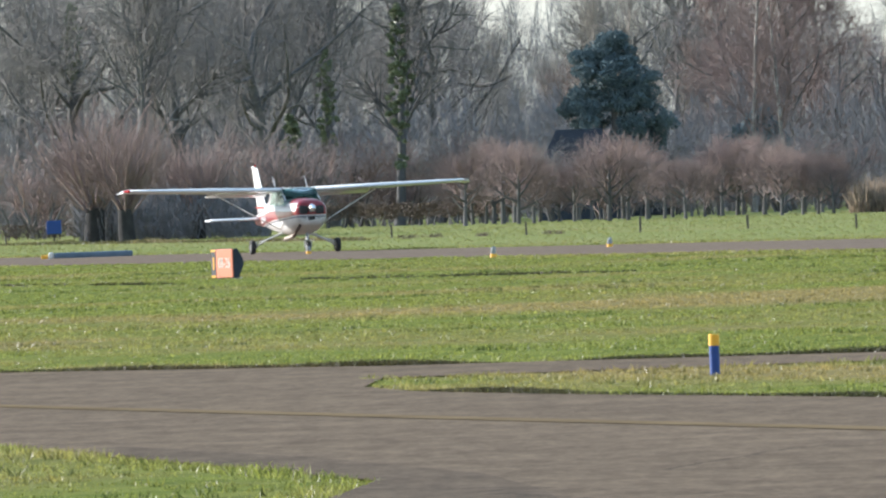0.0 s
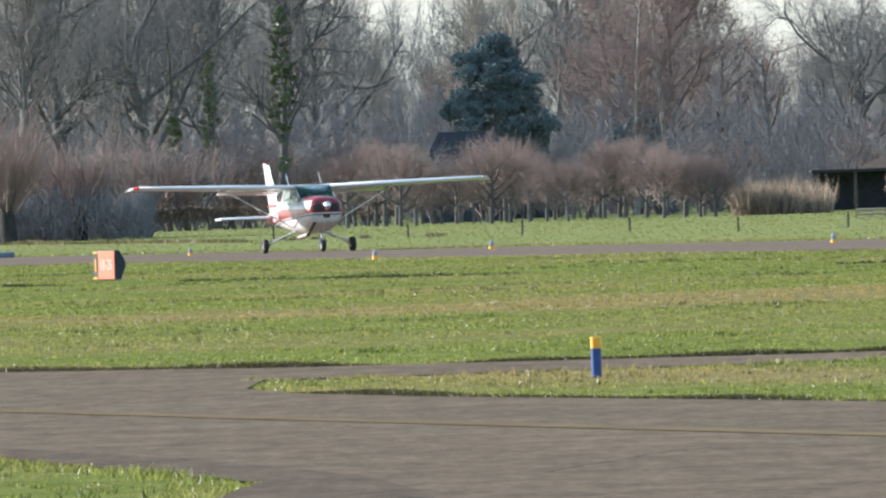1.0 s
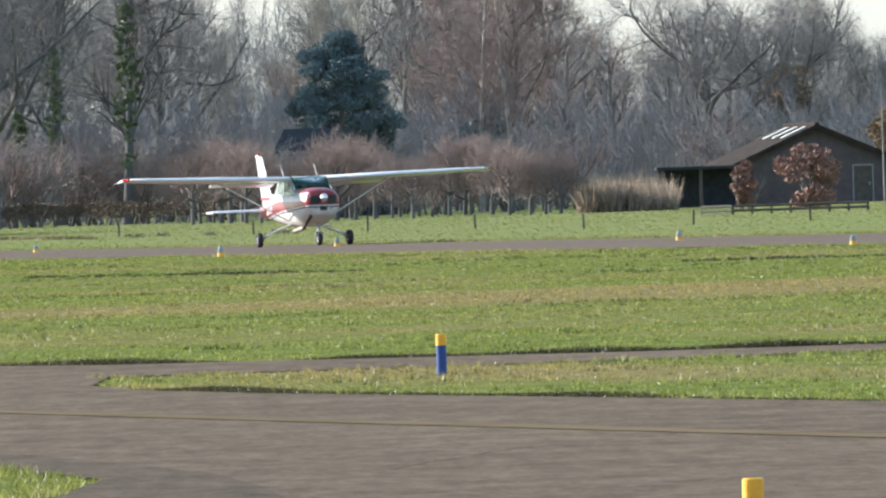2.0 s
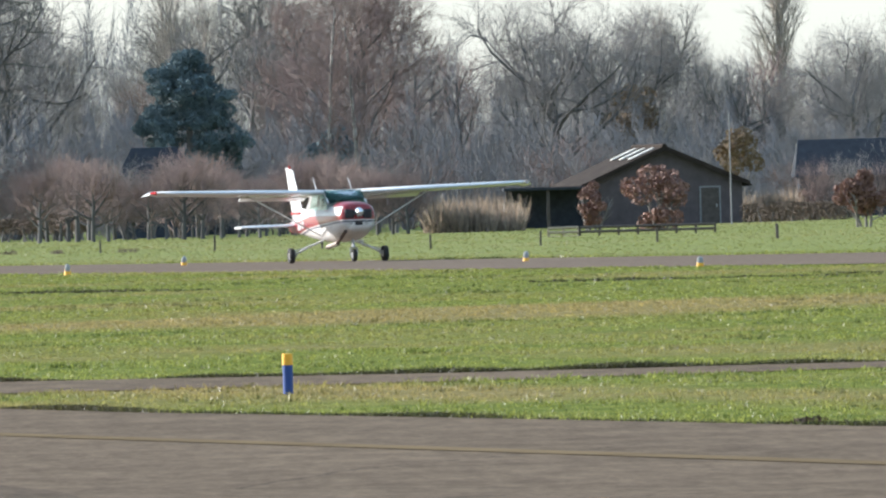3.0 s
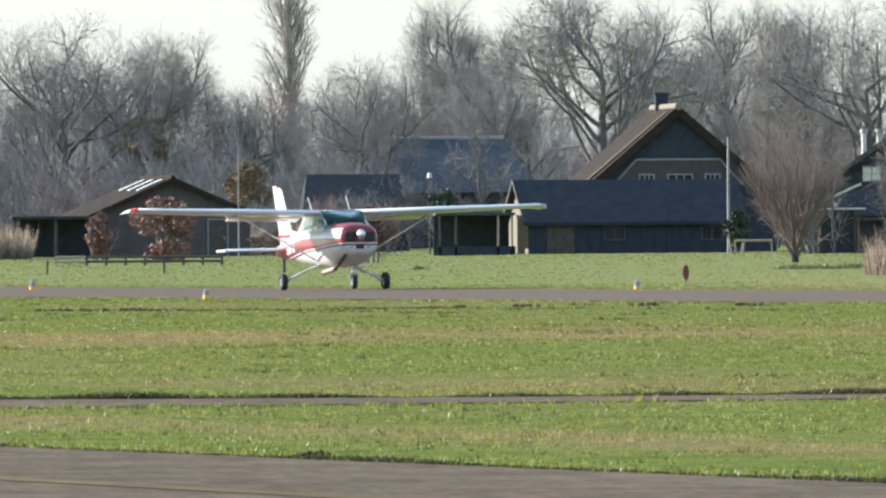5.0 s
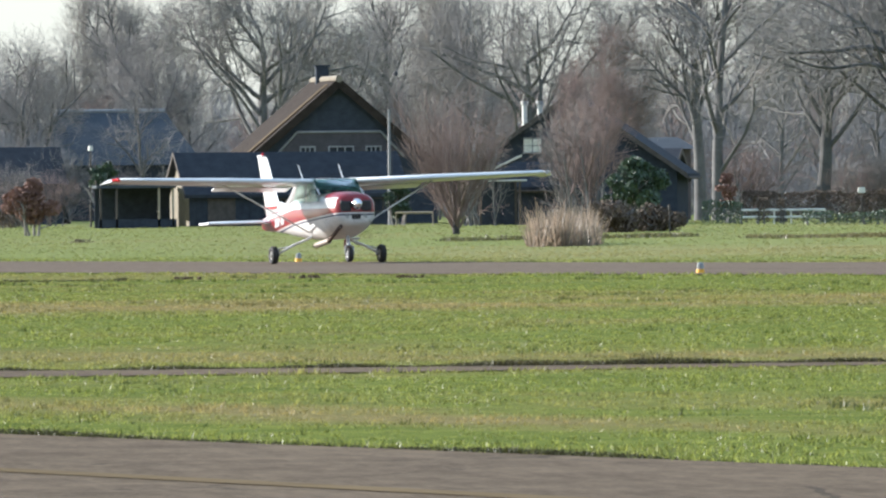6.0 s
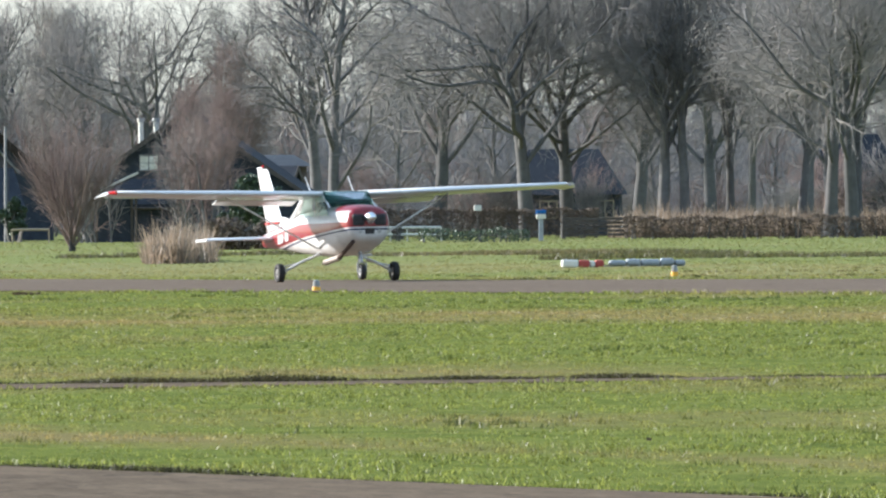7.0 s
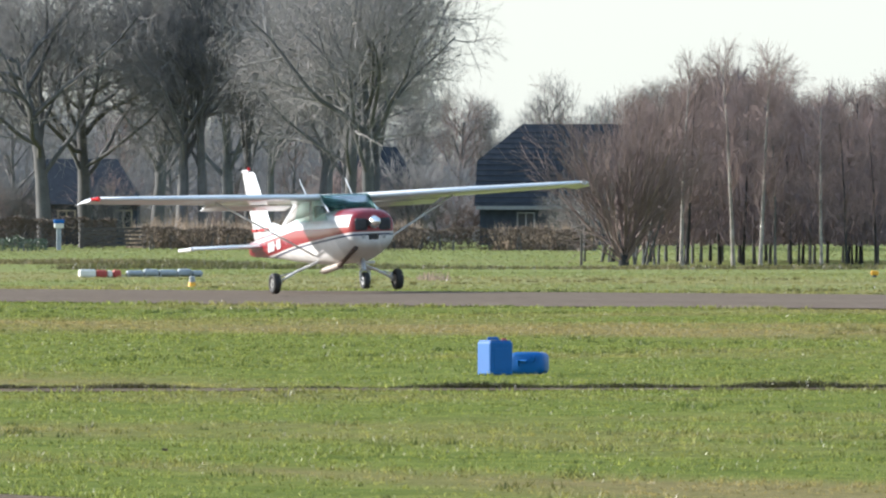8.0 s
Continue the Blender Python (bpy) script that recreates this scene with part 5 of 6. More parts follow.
conifer(9.07, 1005, 9.92, 2.7)
leafy("spruce", 16.50, 1040, 2.5, 5.41, 2.0, NEEDLES, 6000, 0.13, "small dark evergreen among the bare trees", 14)
leafy("ivy_growth", -2.07, 998, 3.0, 11.5, 0.85, IVY, 12000, 0.08, "green ivy wrapped round a tree trunk", 15, "ivy", False, 110)
leafy("ivy_growth", -7.80, 1020, 2.5, 6.0, 0.7, IVY, 5000, 0.08, "green ivy wrapped round a tree trunk", 16, "ivy", False, 110)
leafy("ivy_growth", -5.89, 1025, 3.0, 9.5, 0.7, IVY, 5000, 0.08, "green ivy wrapped round a tree trunk", 17, "ivy", False, 110)
leafy("ivy_growth", -19.02, 1038, 8.5, 12.5, 0.7, IVY, 2500, 0.12, "green ivy wrapped round a tree trunk", 18, "ivy", False, 110)
leafy("beech_bush", 44.00, 786.6, 0.75, 2.06, 1.35, BEECH, 5200, 0.075, "round shrub with dry copper-brown leaves", 21)
leafy("beech_bush", 29.85, 850, 0.3, 2.1, 0.85, BEECH, 2400, 0.075, "shrub with dry copper-brown leaves by the shed", 22)
leafy("beech_bush", 33.42, 845, 0.3, 2.6, 1.85, BEECH, 5200, 0.075, "wide shrub with dry copper-brown leaves by the shed", 23)
leafy("rust_bush", 41.14, 985, 0.3, 1.3, 1.2, BEECH, 2200, 0.08, "low rust-brown hedge shrub", 24)
leafy("evergreen_bush", 47.77, 905, 1.8, 3.01, 0.9, HOLLY, 2500, 0.09, "green climbing evergreen by the canopy", 25)
leafy("evergreen_bush", 63.13, 878, 0.4, 2.00, 0.75, HOLLY, 2200, 0.09, "green laurel bush beside the barn", 26)
leafy("evergreen_bush", 75.3, 830, 0.4, 2.6, 1.7, HOLLY, 7000, 0.09, "large dark green evergreen bush", 27)
leafy("rust_bush", 69.74, 860, 0.7, 1.5, 1.1, BEECH, 2600, 0.08, "rust-brown bush in a garden", 28)
leafy("yellow_bush", 32.35, 1060, 5.0, 7.4, 1.9, OCHRE, 2600, 0.1, "shrub with pale yellow-brown leaves", 29)
leafy("yellow_bush", 37.5, 1000, 2.6, 4.7, 1.7, OCHRE, 2600, 0.09, "shrub with golden-brown leaves behind a shed", 35)
leafy("round_topiary", 80.2, 860, 0.6, 2.2, 0.55, BEECH, 2200, 0.08, "round clipped brown shrub", 30)
leafy("bramble_bush", 74.29, 690, 0.05, 1.0, 1.5, HEDGE, 3600, 0.07, "tangled brown bramble bush", 33)
leafy("bramble_bush", 76.35, 700, 0.05, 0.8, 1.2, HEDGE, 2600, 0.07, "tangled brown bramble bush", 34)
hedge(-4.19, 985, 3.46, 975, 1.1, 0.8, HEDGE, "long clipped brown hedge beyond the meadow", 41, gap=True)
hedge(-10.36, 990, -4.19, 988, 1.2, 0.8, HEDGE, "long clipped brown hedge beyond the meadow", 42, gap=True)
hedge(94.78, 842, 118.60, 842, 0.95, 0.9, HEDGE, "long low clipped brown hedge beside the meadow", 43)
hedge(84.1, 800, 89.9, 800, 0.5, 1.0, HOLLY, "low clipped dark evergreen hedge along the garden edge", 46)
hedge(78.9, 830, 81.0, 830, 0.95, 0.9, HOLLY, "tall clipped dark evergreen hedge beside the fence", 47)
hedge(81.7, 828, 82.4, 828, 1.05, 0.6, HEDGE, "short clipped dark hedge block before the fence", 48)
hedge(82.8, 828, 83.2, 828, 1.0, 0.4, HEDGE, "narrow clipped dark hedge block before the fence", 49)
hedge(81.0, 880, 93.5, 880, 1.35, 0.9, HEDGE, "brown hedge behind the garden fence", 50)
hedge(37.90, 955, 43.19, 945, 0.85, 0.8, HEDGE, "clipped dark hedge in front of the gardens", 44)
hedge(-23.02, 960, -18.03, 960, 0.7, 0.8, HEDGE, "low brown hedge at the field's end", 45)
reeds("reed_bed", 21.35, 26.20, 905, 925, 1.75, 700, 51, "tall dry pale reeds with feathery tops")
reeds("reed_strip", 94.26, 109.19, 880, 905, 1.55, 1300, 52, "strip of dry pale reeds behind a hedge")
reeds("reed_clump", 70.1, 73.4, 560, 585, 1.25, 260, 53, "clump of tall dry pale grass beside the runway")
reeds("reed_strip", 37.90, 40.55, 965, 975, 2.0, 300, 54, "tall dry pale reeds beside the shed")
reeds("reed_strip", 113.30, 118.30, 850, 860, 1.25, 260, 55, "strip of dry pale reeds behind a hedge")
reeds("dry_weeds", 109.19, 110.66, 455, 462, 0.3, 14, 56, "dry brown weeds at the runway edge")


# ---- buildings ----
def gable_house(u, d, turn, width, length, eave, ridge, roof_mat, wall_mat, label, over=0.3, category="house", thick=0.18, name="house"):
    """Gable towards -y, ridge along y; the origin is the middle of the front wall's foot."""
    x, y, z = spot(u, d)
    h = empty(name, pose(x, y, z, 0, 0, turn), label, category)
    w = width / 2
    t = 0.25
    front = [(-w, 0.0), (w, 0.0), (w, eave), (0, ridge), (-w, eave)]
    part("wall_front", prism(bmesh.new(), front, 0, t), wall_mat, h)
    part("wall_back", prism(bmesh.new(), front, length - t, length), wall_mat, h)
    for s in (-1, 1):
        part("wall_side", boxed(min(s * w, s * (w - t)), max(s * w, s * (w - t)), t, length - t, 0, eave), wall_mat, h)
        ex = w + over
        ez = eave - over * (ridge - eave) / w
        part("roof", prism(bmesh.new(), [(0, ridge + 0.01), (s * ex, ez + 0.01), (s * ex, ez + thick), (0, ridge + thick * 1.15)], -over, length + over), roof_mat, h)
        part("gutter", rods(((s * (ex + 0.05), -over, ez), (s * (ex + 0.05), length + over, ez), 0.06)), FENCE_WOOD, h)
        # verge board along the front slope
        vb = prism(bmesh.new(), [(0, ridge - 0.03), (s * ex, ez - 0.03), (s * ex, ez + thick + 0.02), (0, ridge + thick * 1.15 + 0.02)], -over - 0.04, -over - 0.005)
        part("verge_board", vb, FENCE_WOOD if roof_mat is not THATCH else THATCH, h)
    return h


def window(h, x, z, w, hgt, y=-0.002, frame_mat=None, bars=1, name="window"):
    """A framed window, set in a wall that faces -y."""
    frame_mat = frame_mat or TRIM_WHITE
    f = 0.07
    win = part(name, boxed(x - w / 2 - f, x + w / 2 + f, y - 0.05, y, z - f, z, bevel=0.01), frame_mat, h)
    part("window_head", boxed(x - w / 2 - f, x + w / 2 + f, y - 0.05, y, z + hgt, z + hgt + f), frame_mat, win)
    for s in (-1, 1):
        xx = x + s * (w / 2 + f / 2)
        part("jamb", boxed(xx - f / 2, xx + f / 2, y - 0.05, y, z, z + hgt), frame_mat, win)
    for k in range(bars):
        xx = x - w / 2 + w * (k + 1) / (bars + 1)
        part("glazing_bar", boxed(xx - 0.03, xx + 0.03, y - 0.04, y, z, z + hgt), frame_mat, win)
    for k in range(bars + 1):
        x0 = x - w / 2 + w * k / (bars + 1)
        part("pane", boxed(x0 + 0.03, x0 + w / (bars + 1) - 0.03, y - 0.015, y, z, z + hgt), PANE, win)


def shed():
    h = gable_house(33.68, 960, 8, 7.9, 8.5, 2.05, 3.75, THATCH, BRICK, "low brown brick shed with a mossy gable roof and skylights", 0.35)
    door = part("door", boxed(1.85, 2.75, -0.04, 0.0, 0.0, 1.8), FENCE_WOOD, h, "dark door in a pale frame")
    for x in (1.77, 2.77):
        part("door_frame", boxed(x, x + 0.07, -0.06, 0, 0, 1.9), TRIM_WHITE, door)
    part("lintel", boxed(1.77, 2.84, -0.06, 0, 1.82, 1.9), TRIM_WHITE, door)
    part("handle", boxed(2.6, 2.66, -0.08, -0.04, 0.85, 1.0), STEEL, door)
    slope = math.degrees(math.atan2(3.75 - 2.05, 3.95))
    for k in range(3):
        sk = part("skylight", boxed(-1.35, 0.0, -0.3, 0.3, 0, 0.05, bevel=0.01), SHEET_WHITE, h, "pale translucent skylight strip")
        sk.matrix_basis = pose(-0.35, 1.0 + 2.6 * k, 3.84, 0, -slope, 0)
    part("ridge_cap", rods(((0, -0.35, 3.95), (0, 8.85, 3.95), 0.12)), THATCH, h)
    # open lean-to on the left
    lean = empty("lean_to", pose(*spot(28.0, 957)), "open dark lean-to with a flat roof on posts", "shed")
    part("roof", boxed(-2.6, 1.6, -1.5, 3, 1.9, 2.05, bevel=0.02), DARK_ROOF, lean)
    part("wall_back", boxed(-2.4, 1.5, 2.6, 2.8, 0, 1.9), TAR_WOOD, lean)
    for x in (-2.3, -0.4, 1.4):
        part("post", boxed(x - 0.08, x + 0.08, -1.35, -1.2, 0, 1.9), FENCE_WOOD, lean)


def timber_barn():
    # long side towards the viewer: its ridge runs across
    x, y, z = spot(57.8, 890)
    h = empty("barn", pose(x, y, z, 0, 0, 8), "long low black timber barn with a dark roof", "barn")
    w, dep, eave, ridge = 10.1, 5.0, 1.5, 3.24
    part("wall_front", boxed(-w / 2, w / 2, 0, 0.2, 0, eave), TAR_WOOD, h)
    part("wall_back", boxed(-w / 2, w / 2, dep - 0.2, dep, 0, eave), TAR_WOOD, h)
    for s in (-1, 1):
        bm = prism(bmesh.new(), [(0.2, 0), (dep - 0.2, 0), (dep - 0.2, eave), (dep / 2, ridge), (0.2, eave)], -0.1, 0.1)
        part("gable", bm, PALE_WALL if s < 0 else TAR_WOOD, h, "pale boarded gable" if s < 0 else "").matrix_basis = pose(s * (w / 2 - 0.1), 0, 0, 0, 0, 90)
        bm = prism(bmesh.new(), [(dep / 2, ridge), (dep / 2 + s * (dep / 2 + 0.3), eave - 0.2), (dep / 2 + s * (dep / 2 + 0.3), eave - 0.04), (dep / 2, ridge + 0.18)], -w / 2 - 0.25, w / 2 + 0.25)
        part("roof", bm, DARK_ROOF, h).matrix_basis = pose(0, 0, 0, 0, 0, 90)
        bm = prism(bmesh.new(), [(dep / 2, ridge + 0.05), (dep / 2 + s * (dep / 2 + 0.3), eave - 0.22), (dep / 2 + s * (dep / 2 + 0.3), eave + 0.0), (dep / 2, ridge + 0.22)], w / 2 + 0.26, w / 2 + 0.3)
        part("verge_board", bm, FENCE_WOOD, h, "weathered verge board").matrix_basis = pose(0, 0, 0, 0, 0, 90)
    for k in range(16):
        xx = -w / 2 + 0.3 + 0.62 * k
        part("batten", boxed(xx, xx + 0.05, -0.03, 0, 0, eave), TAR_WOOD, h)
    for xx in (-1.0, 3.6):
        window(h, xx, 0.65, 0.9, 0.55, -0.003, FENCE_WOOD)
    part("door", boxed(-4.2, -2.9, -0.05, 0, 0, 1.45, bevel=0.01), FENCE_WOOD, h)
    # canopy on posts beside it
    c = empty("canopy", pose(*spot(49.72, 888)), "open dark canopy on thin posts beside a barn", "canopy")
    part("roof", boxed(-2.1, 1.6, -0.4, 4, 1.85, 1.98, bevel=0.02), GREY_ROOF, c)
    for xx in (-1.95, -1.2, 0.75, 1.4):
        part("post", boxed(xx, xx + 0.1, -0.3, -0.2, 0, 1.85), PALE_WOOD if xx > 0 else FENCE_WOOD, c)
    part("wall_back", boxed(-2.0, 1.5, 3.7, 3.85, 0, 1.85), TAR_WOOD, c)
    part("low_wall", boxed(-2.0, 1.6, -0.3, -0.2, 0, 0.42), TAR_WOOD, c)


def farmhouse():
    h = gable_house(60.02, 915, 2, 9.4, 13, 2.5, 6.5, THATCH, TAR_WOOD, "large dark farmhouse with a steep thatched roof", 0.35, "house", 0.4)
    # grey boarding that frames the upper gable
    for a, b in (((-2.0, 4.4), (2.0, 4.4)), ((-2.0, 4.4), (-3.1, 3.2)), ((2.0, 4.4), (3.1, 3.2))):
        bm = rod(bmesh.new(), (a[0], -0.05, a[1]), (b[0], -0.05, b[1]), 0.06, sides=6)
        part("trim", bm, TRIM_WHITE, h, "pale trim board")
    bm = prism(bmesh.new(), [(-1.95, 4.34), (1.95, 4.34), (2.95, 3.25), (-2.95, 3.25)], -0.03, -0.003)
    part("gable_panel", bm, DARK_BRICK, h, "dark brick gable panel")
    for x, w in ((-1.5, 0.62), (0.1, 1.1), (1.65, 0.62)):
        window(h, x, 3.4, w, 0.26, -0.034, bars=2)
    ch = part("chimney", boxed(-0.3, 0.3, 8.0, 8.6, 6.3, 7.55, bevel=0.02), TAR_WOOD, h, "dark chimney")
    part("chimney_cap", boxed(-0.36, 0.36, 7.94, 8.66, 7.55, 7.63), TAR_WOOD, ch)
    part("ridge_cap", rods(((0, -0.4, 6.92), (0, 13, 6.92), 0.17)), PALE_WALL, h, "pale ridge capping")
    # a mossy strip down the long slope
    slope = prism(bmesh.new(), [(-0.4, 6.62), (-4.4, 3.22), (-4.4, 3.26), (-0.4, 6.66)], 1.2, 2.6)
    part("moss_strip", slope, MOSS, h, "pale mossy strip on the thatch").location = (0, 0, 0.02)
    part("downpipe", rods(((-5.1, -0.3, 2.3), (-5.1, -0.3, 3.1), 0.08)), TRIM_WHITE, h)


def villa():
    """A dark house among trees, with a bright dormer."""
    h = gable_house(72.08, 866, -8, 9.6, 8, 2.4, 5.68, DARK_ROOF, TAR_WOOD, "dark-roofed house half hidden by bare trees", 0.5)
    zb = 3.25
    win = part("window", boxed(-2.16, -1.28, -0.1, 0.0, zb - 0.06, zb, bevel=0.01), TRIM_WHITE, h, "bright white window")
    for k in range(2):
        for j in range(2):
            part("blind", boxed(-2.12 + 0.42 * k, -1.74 + 0.42 * k, -0.06, -0.004, zb + 0.31 * j, zb + 0.29 + 0.31 * j), SHEET_WHITE, win)
    part("window_head", boxed(-2.16, -1.28, -0.09, -0.003, zb + 0.62, zb + 0.67), TRIM_WHITE, win)
    c = empty("flue", pose(*spot(69.70, 870)), "pale metal flue pipe on a roof", "chimney", "flues")
    part("pipe", rods(((0, 0, 3.62), (0, 0, 5.48), 0.12)), SHEET_WHITE, c)
    part("cowl", rods(((0, 0, 5.41), (0, 0, 5.59), 0.18)), STEEL, c)
    copy_thing(c, pose(*spot(70.49, 870)))
    # lower wing with a shallow roof
    g = gable_house(68.26, 856, -75, 3.6, 3.4, 1.7, 2.6, DARK_ROOF, TAR_WOOD, "low dark annex with a shallow roof", 0.4)
    p = empty("lean_to", pose(*spot(67.2, 850)), "dark lean-to roof with a white edge board beside a house", "shed")
    part("roof", prism(bmesh.new(), [(0, 2.03), (2.0, 2.93), (2.0, 3.07), (0, 2.17)], 0, 3.0), DARK_ROOF, p)
    part("edge_board", prism(bmesh.new(), [(-0.05, 2.1), (2.0, 3.03), (2.0, 3.13), (-0.05, 2.2)], -0.04, -0.005), SHEET_WHITE, p, "white edge board")
    part("gutter", rods(((0.1, -0.06, 1.98), (2.2, -0.06, 1.98), 0.04)), SHEET_WHITE, p, "white gutter")
    for x0 in (0.1, 1.85):
        for y0 in (0.05, 2.8):
            part("post", boxed(x0, x0 + 0.1, y0, y0 + 0.1, 0, 2.05), FENCE_WOOD, p)
    part("wall_back", boxed(0.2, 1.85, 2.85, 2.95, 0, 2.05), TAR_WOOD, p)
    gable_house(77.52, 880, 75, 4.0, 7.0, 2.1, 3.2, DARK_ROOF, TAR_WOOD, "dark garden shed behind evergreens", 0.3)


def far_buildings():
    def across(u, d, width, dep, eave, ridge, hip, roof, wall, label, turn=0, brk=None):
        """A building whose ridge runs across the view, with hipped or bent roof ends."""
        x, y, z = spot(u, d)
        h = empty("farm_building", pose(x, y, z, 0, 0, turn), label, "farm building")
        part("wall", boxed(-width / 2, width / 2, 0, dep, 0, eave), wall, h)
        rows = [(0.3, 0.0, eave - 0.05)] + ([(0.2, *brk)] if brk else []) + [(-hip, dep / 2, ridge)]
        bm = bmesh.new()
        rings = []
        for grow, inset, zz in rows:
            e = width / 2 + grow
            y0, y1 = (-0.4 if inset == 0 else inset), (dep + 0.4 if inset == 0 else dep - inset)
            if abs(y1 - y0) < 0.05:
                y0, y1 = dep / 2 - 0.1, dep / 2 + 0.1
            rings.append([bm.verts.new(p) for p in ((-e, y0, zz), (e, y0, zz), (e, y1, zz), (-e, y1, zz))])
        for a, b in zip(rings, rings[1:]):
            for i in range(4):
                bm.faces.new((a[i], a[(i + 1) % 4], b[(i + 1) % 4], b[i]))
        bm.faces.new(rings[0][::-1]), bm.faces.new(rings[-1])
        bmesh.ops.recalc_face_normals(bm, faces=bm.faces)
        part("roof", bm, roof, h)
        return h

    a = across(48.34, 1090, 9.6, 9, 3.2, 6.16, 1.7, GREY_ROOF, TAR_WOOD, "large grey-roofed farm building behind bare trees")
    part("ridge_cap", rods(((-3.1, 4.5, 6.22), (3.1, 4.5, 6.22), 0.14)), TRIM_WHITE, a, "pale ridge cap")
    across(43.19, 1010, 4.9, 5, 2.2, 4.10, 0.0, DARK_ROOF, TAR_WOOD, "dark blue-grey outbuilding with a low roof")
    across(77.08, 960, 2.4, 4, 3.6, 4.13, 0.5, GREY_ROOF, BRICK, "outbuilding with a blue-grey roof behind trees")
    across(7.23, 985, 4.2, 4, 2.4, 4.65, 0.9, DARK_ROOF, TAR_WOOD, "dark hut in the shade of a pine")
    b = across(91.6, 985, 5.8, 6, 2.1, 4.4, 1.1, DARK_ROOF, TAR_WOOD, "dark farmhouse with a dark hipped roof behind oaks", -7)
    for x in (-0.7, 2.2):
        window(b, x, 0.9, 0.8, 0.8, -0.003, PALE_WOOD)
    g = across(117.4, 1000, 10.0, 9, 2.1, 6.33, 2.1, DARK_ROOF, TAR_WOOD, "large farmhouse with a dark bent tiled roof", -8, (2.0, 4.4))
    for k in range(15):
        f = (k + 0.5) / 15
        y, z = np.interp(f, (0, 0.55, 1), (-0.4, 2.0, 4.4)), np.interp(f, (0, 0.55, 1), (2.05, 4.4, 6.3))
        e = np.interp(f, (0, 0.55, 1), (5.28, 5.18, 2.95))
        part("tile_course", rods(((-e, y, z + 0.01), (e, y, z + 0.01), 0.035, 0.035, 5)), DARK_ROOF, g)
    part("fascia", boxed(-5.2, 5.2, -0.46, -0.41, 1.85, 2.04), TRIM_WHITE, g, "pale fascia board")
    for x in (-2.6, 0.4, 3.0):
        window(g, x, 0.8, 0.8, 0.85, -0.003)
    c = across(106.98, 1010, 4.8, 6, 2.2, 5.16, 1.0, DARK_ROOF, BRICK, "dark farm building behind tall oaks")
    across(10.23, 1040, 3.5, 4, 2.4, 5.02, 0.6, DARK_ROOF, TAR_WOOD, "dark hut behind an orchard row")


shed()
timber_barn()
farmhouse()
villa()
far_buildings()


# ---- small things ----
def marker_post(u, d, height, r):
    x, y, z = spot(u, d)
    p = empty("marker_post", pose(x, y, z), "blue round taxiway marker post with a yellow top", "marker post", "taxiway marker posts")
    k = height * 0.72
    part("shaft", rods(((0, 0, -0.05), (0, 0, k), r, r, 20)), BLUE_POST, p)
    part("top_band", rods(((0, 0, k), (0, 0, height - 0.008), r * 1.06, r * 1.06, 20), ((0, 0, height - 0.008), (0, 0, height), r * 1.06, r * 0.9, 20)), YELLOW, p, "yellow band")


marker_post(13.82, 168.6, 0.365, 0.045)
marker_post(29.80, 83.8, 0.365, 0.045)


def lettering(text, size, mat):
    """A short text in the built-in font, as a mesh that faces -y."""
    c = bpy.data.curves.new("lettering", "FONT")
    c.body, c.size, c.align_x, c.align_y, c.extrude = text, size, "CENTER", "CENTER", 0.002
    ob = bpy.data.objects.new("lettering", c)
    me = bpy.data.meshes.new_from_object(ob)
    bpy.data.objects.remove(ob)
    me.transform(pose(0, 0, 0, 90, 0, 0))
    me.materials.clear()
    me.materials.append(mat)
    return me


def taxi_sign():
    x, y, z = spot(-11.48, 421.2)
    s = empty("runway_sign", pose(x, y, z, 0, 0, -48), "orange-red boxed runway sign on the grass", "sign")
    part("face_panel", boxed(-0.26, 0.28, -0.03, 0.0, 0.03, 0.65, bevel=0.008), ORANGE, s, "orange-red face")
    part("edge_panel", boxed(-0.42, -0.265, -0.028, 0.0, 0.03, 0.65, bevel=0.008), BLACK, s, "black panel with a yellow border")
    for x0, x1, z0, z1 in ((-0.415, -0.275, 0.6, 0.645), (-0.415, -0.275, 0.035, 0.08), (-0.36, -0.32, 0.2, 0.48)):
        part("edge_stripe", boxed(x0, x1, -0.034, -0.0285, z0, z1), YELLOW, s, "yellow stripe")
    body = bmesh.new()
    prism(body, [(0.002, 0.02), (0.16, 0.02), (0.19, 0.12), (0.28, 0.26), (0.3, 0.36), (0.26, 0.46), (0.12, 0.66), (0.002, 0.66)], -0.29, 0.42)
    part("housing", body, TAR_WOOD, s, "dark rounded housing").matrix_basis = pose(0, 0.0, 0, 0, 0, 90)
    part("lettering", lettering("08-26", 0.27, SHEET_WHITE), None, s, "white runway number").matrix_basis = pose(0.015, -0.034, 0.34) @ Matrix.Diagonal((0.62, 1, 1.2, 1))
    for x0 in (-0.3, 0.18):
        part("foot", boxed(x0, x0 + 0.05, 0.02, 0.3, -0.02, 0.03), STEEL, s)


taxi_sign()


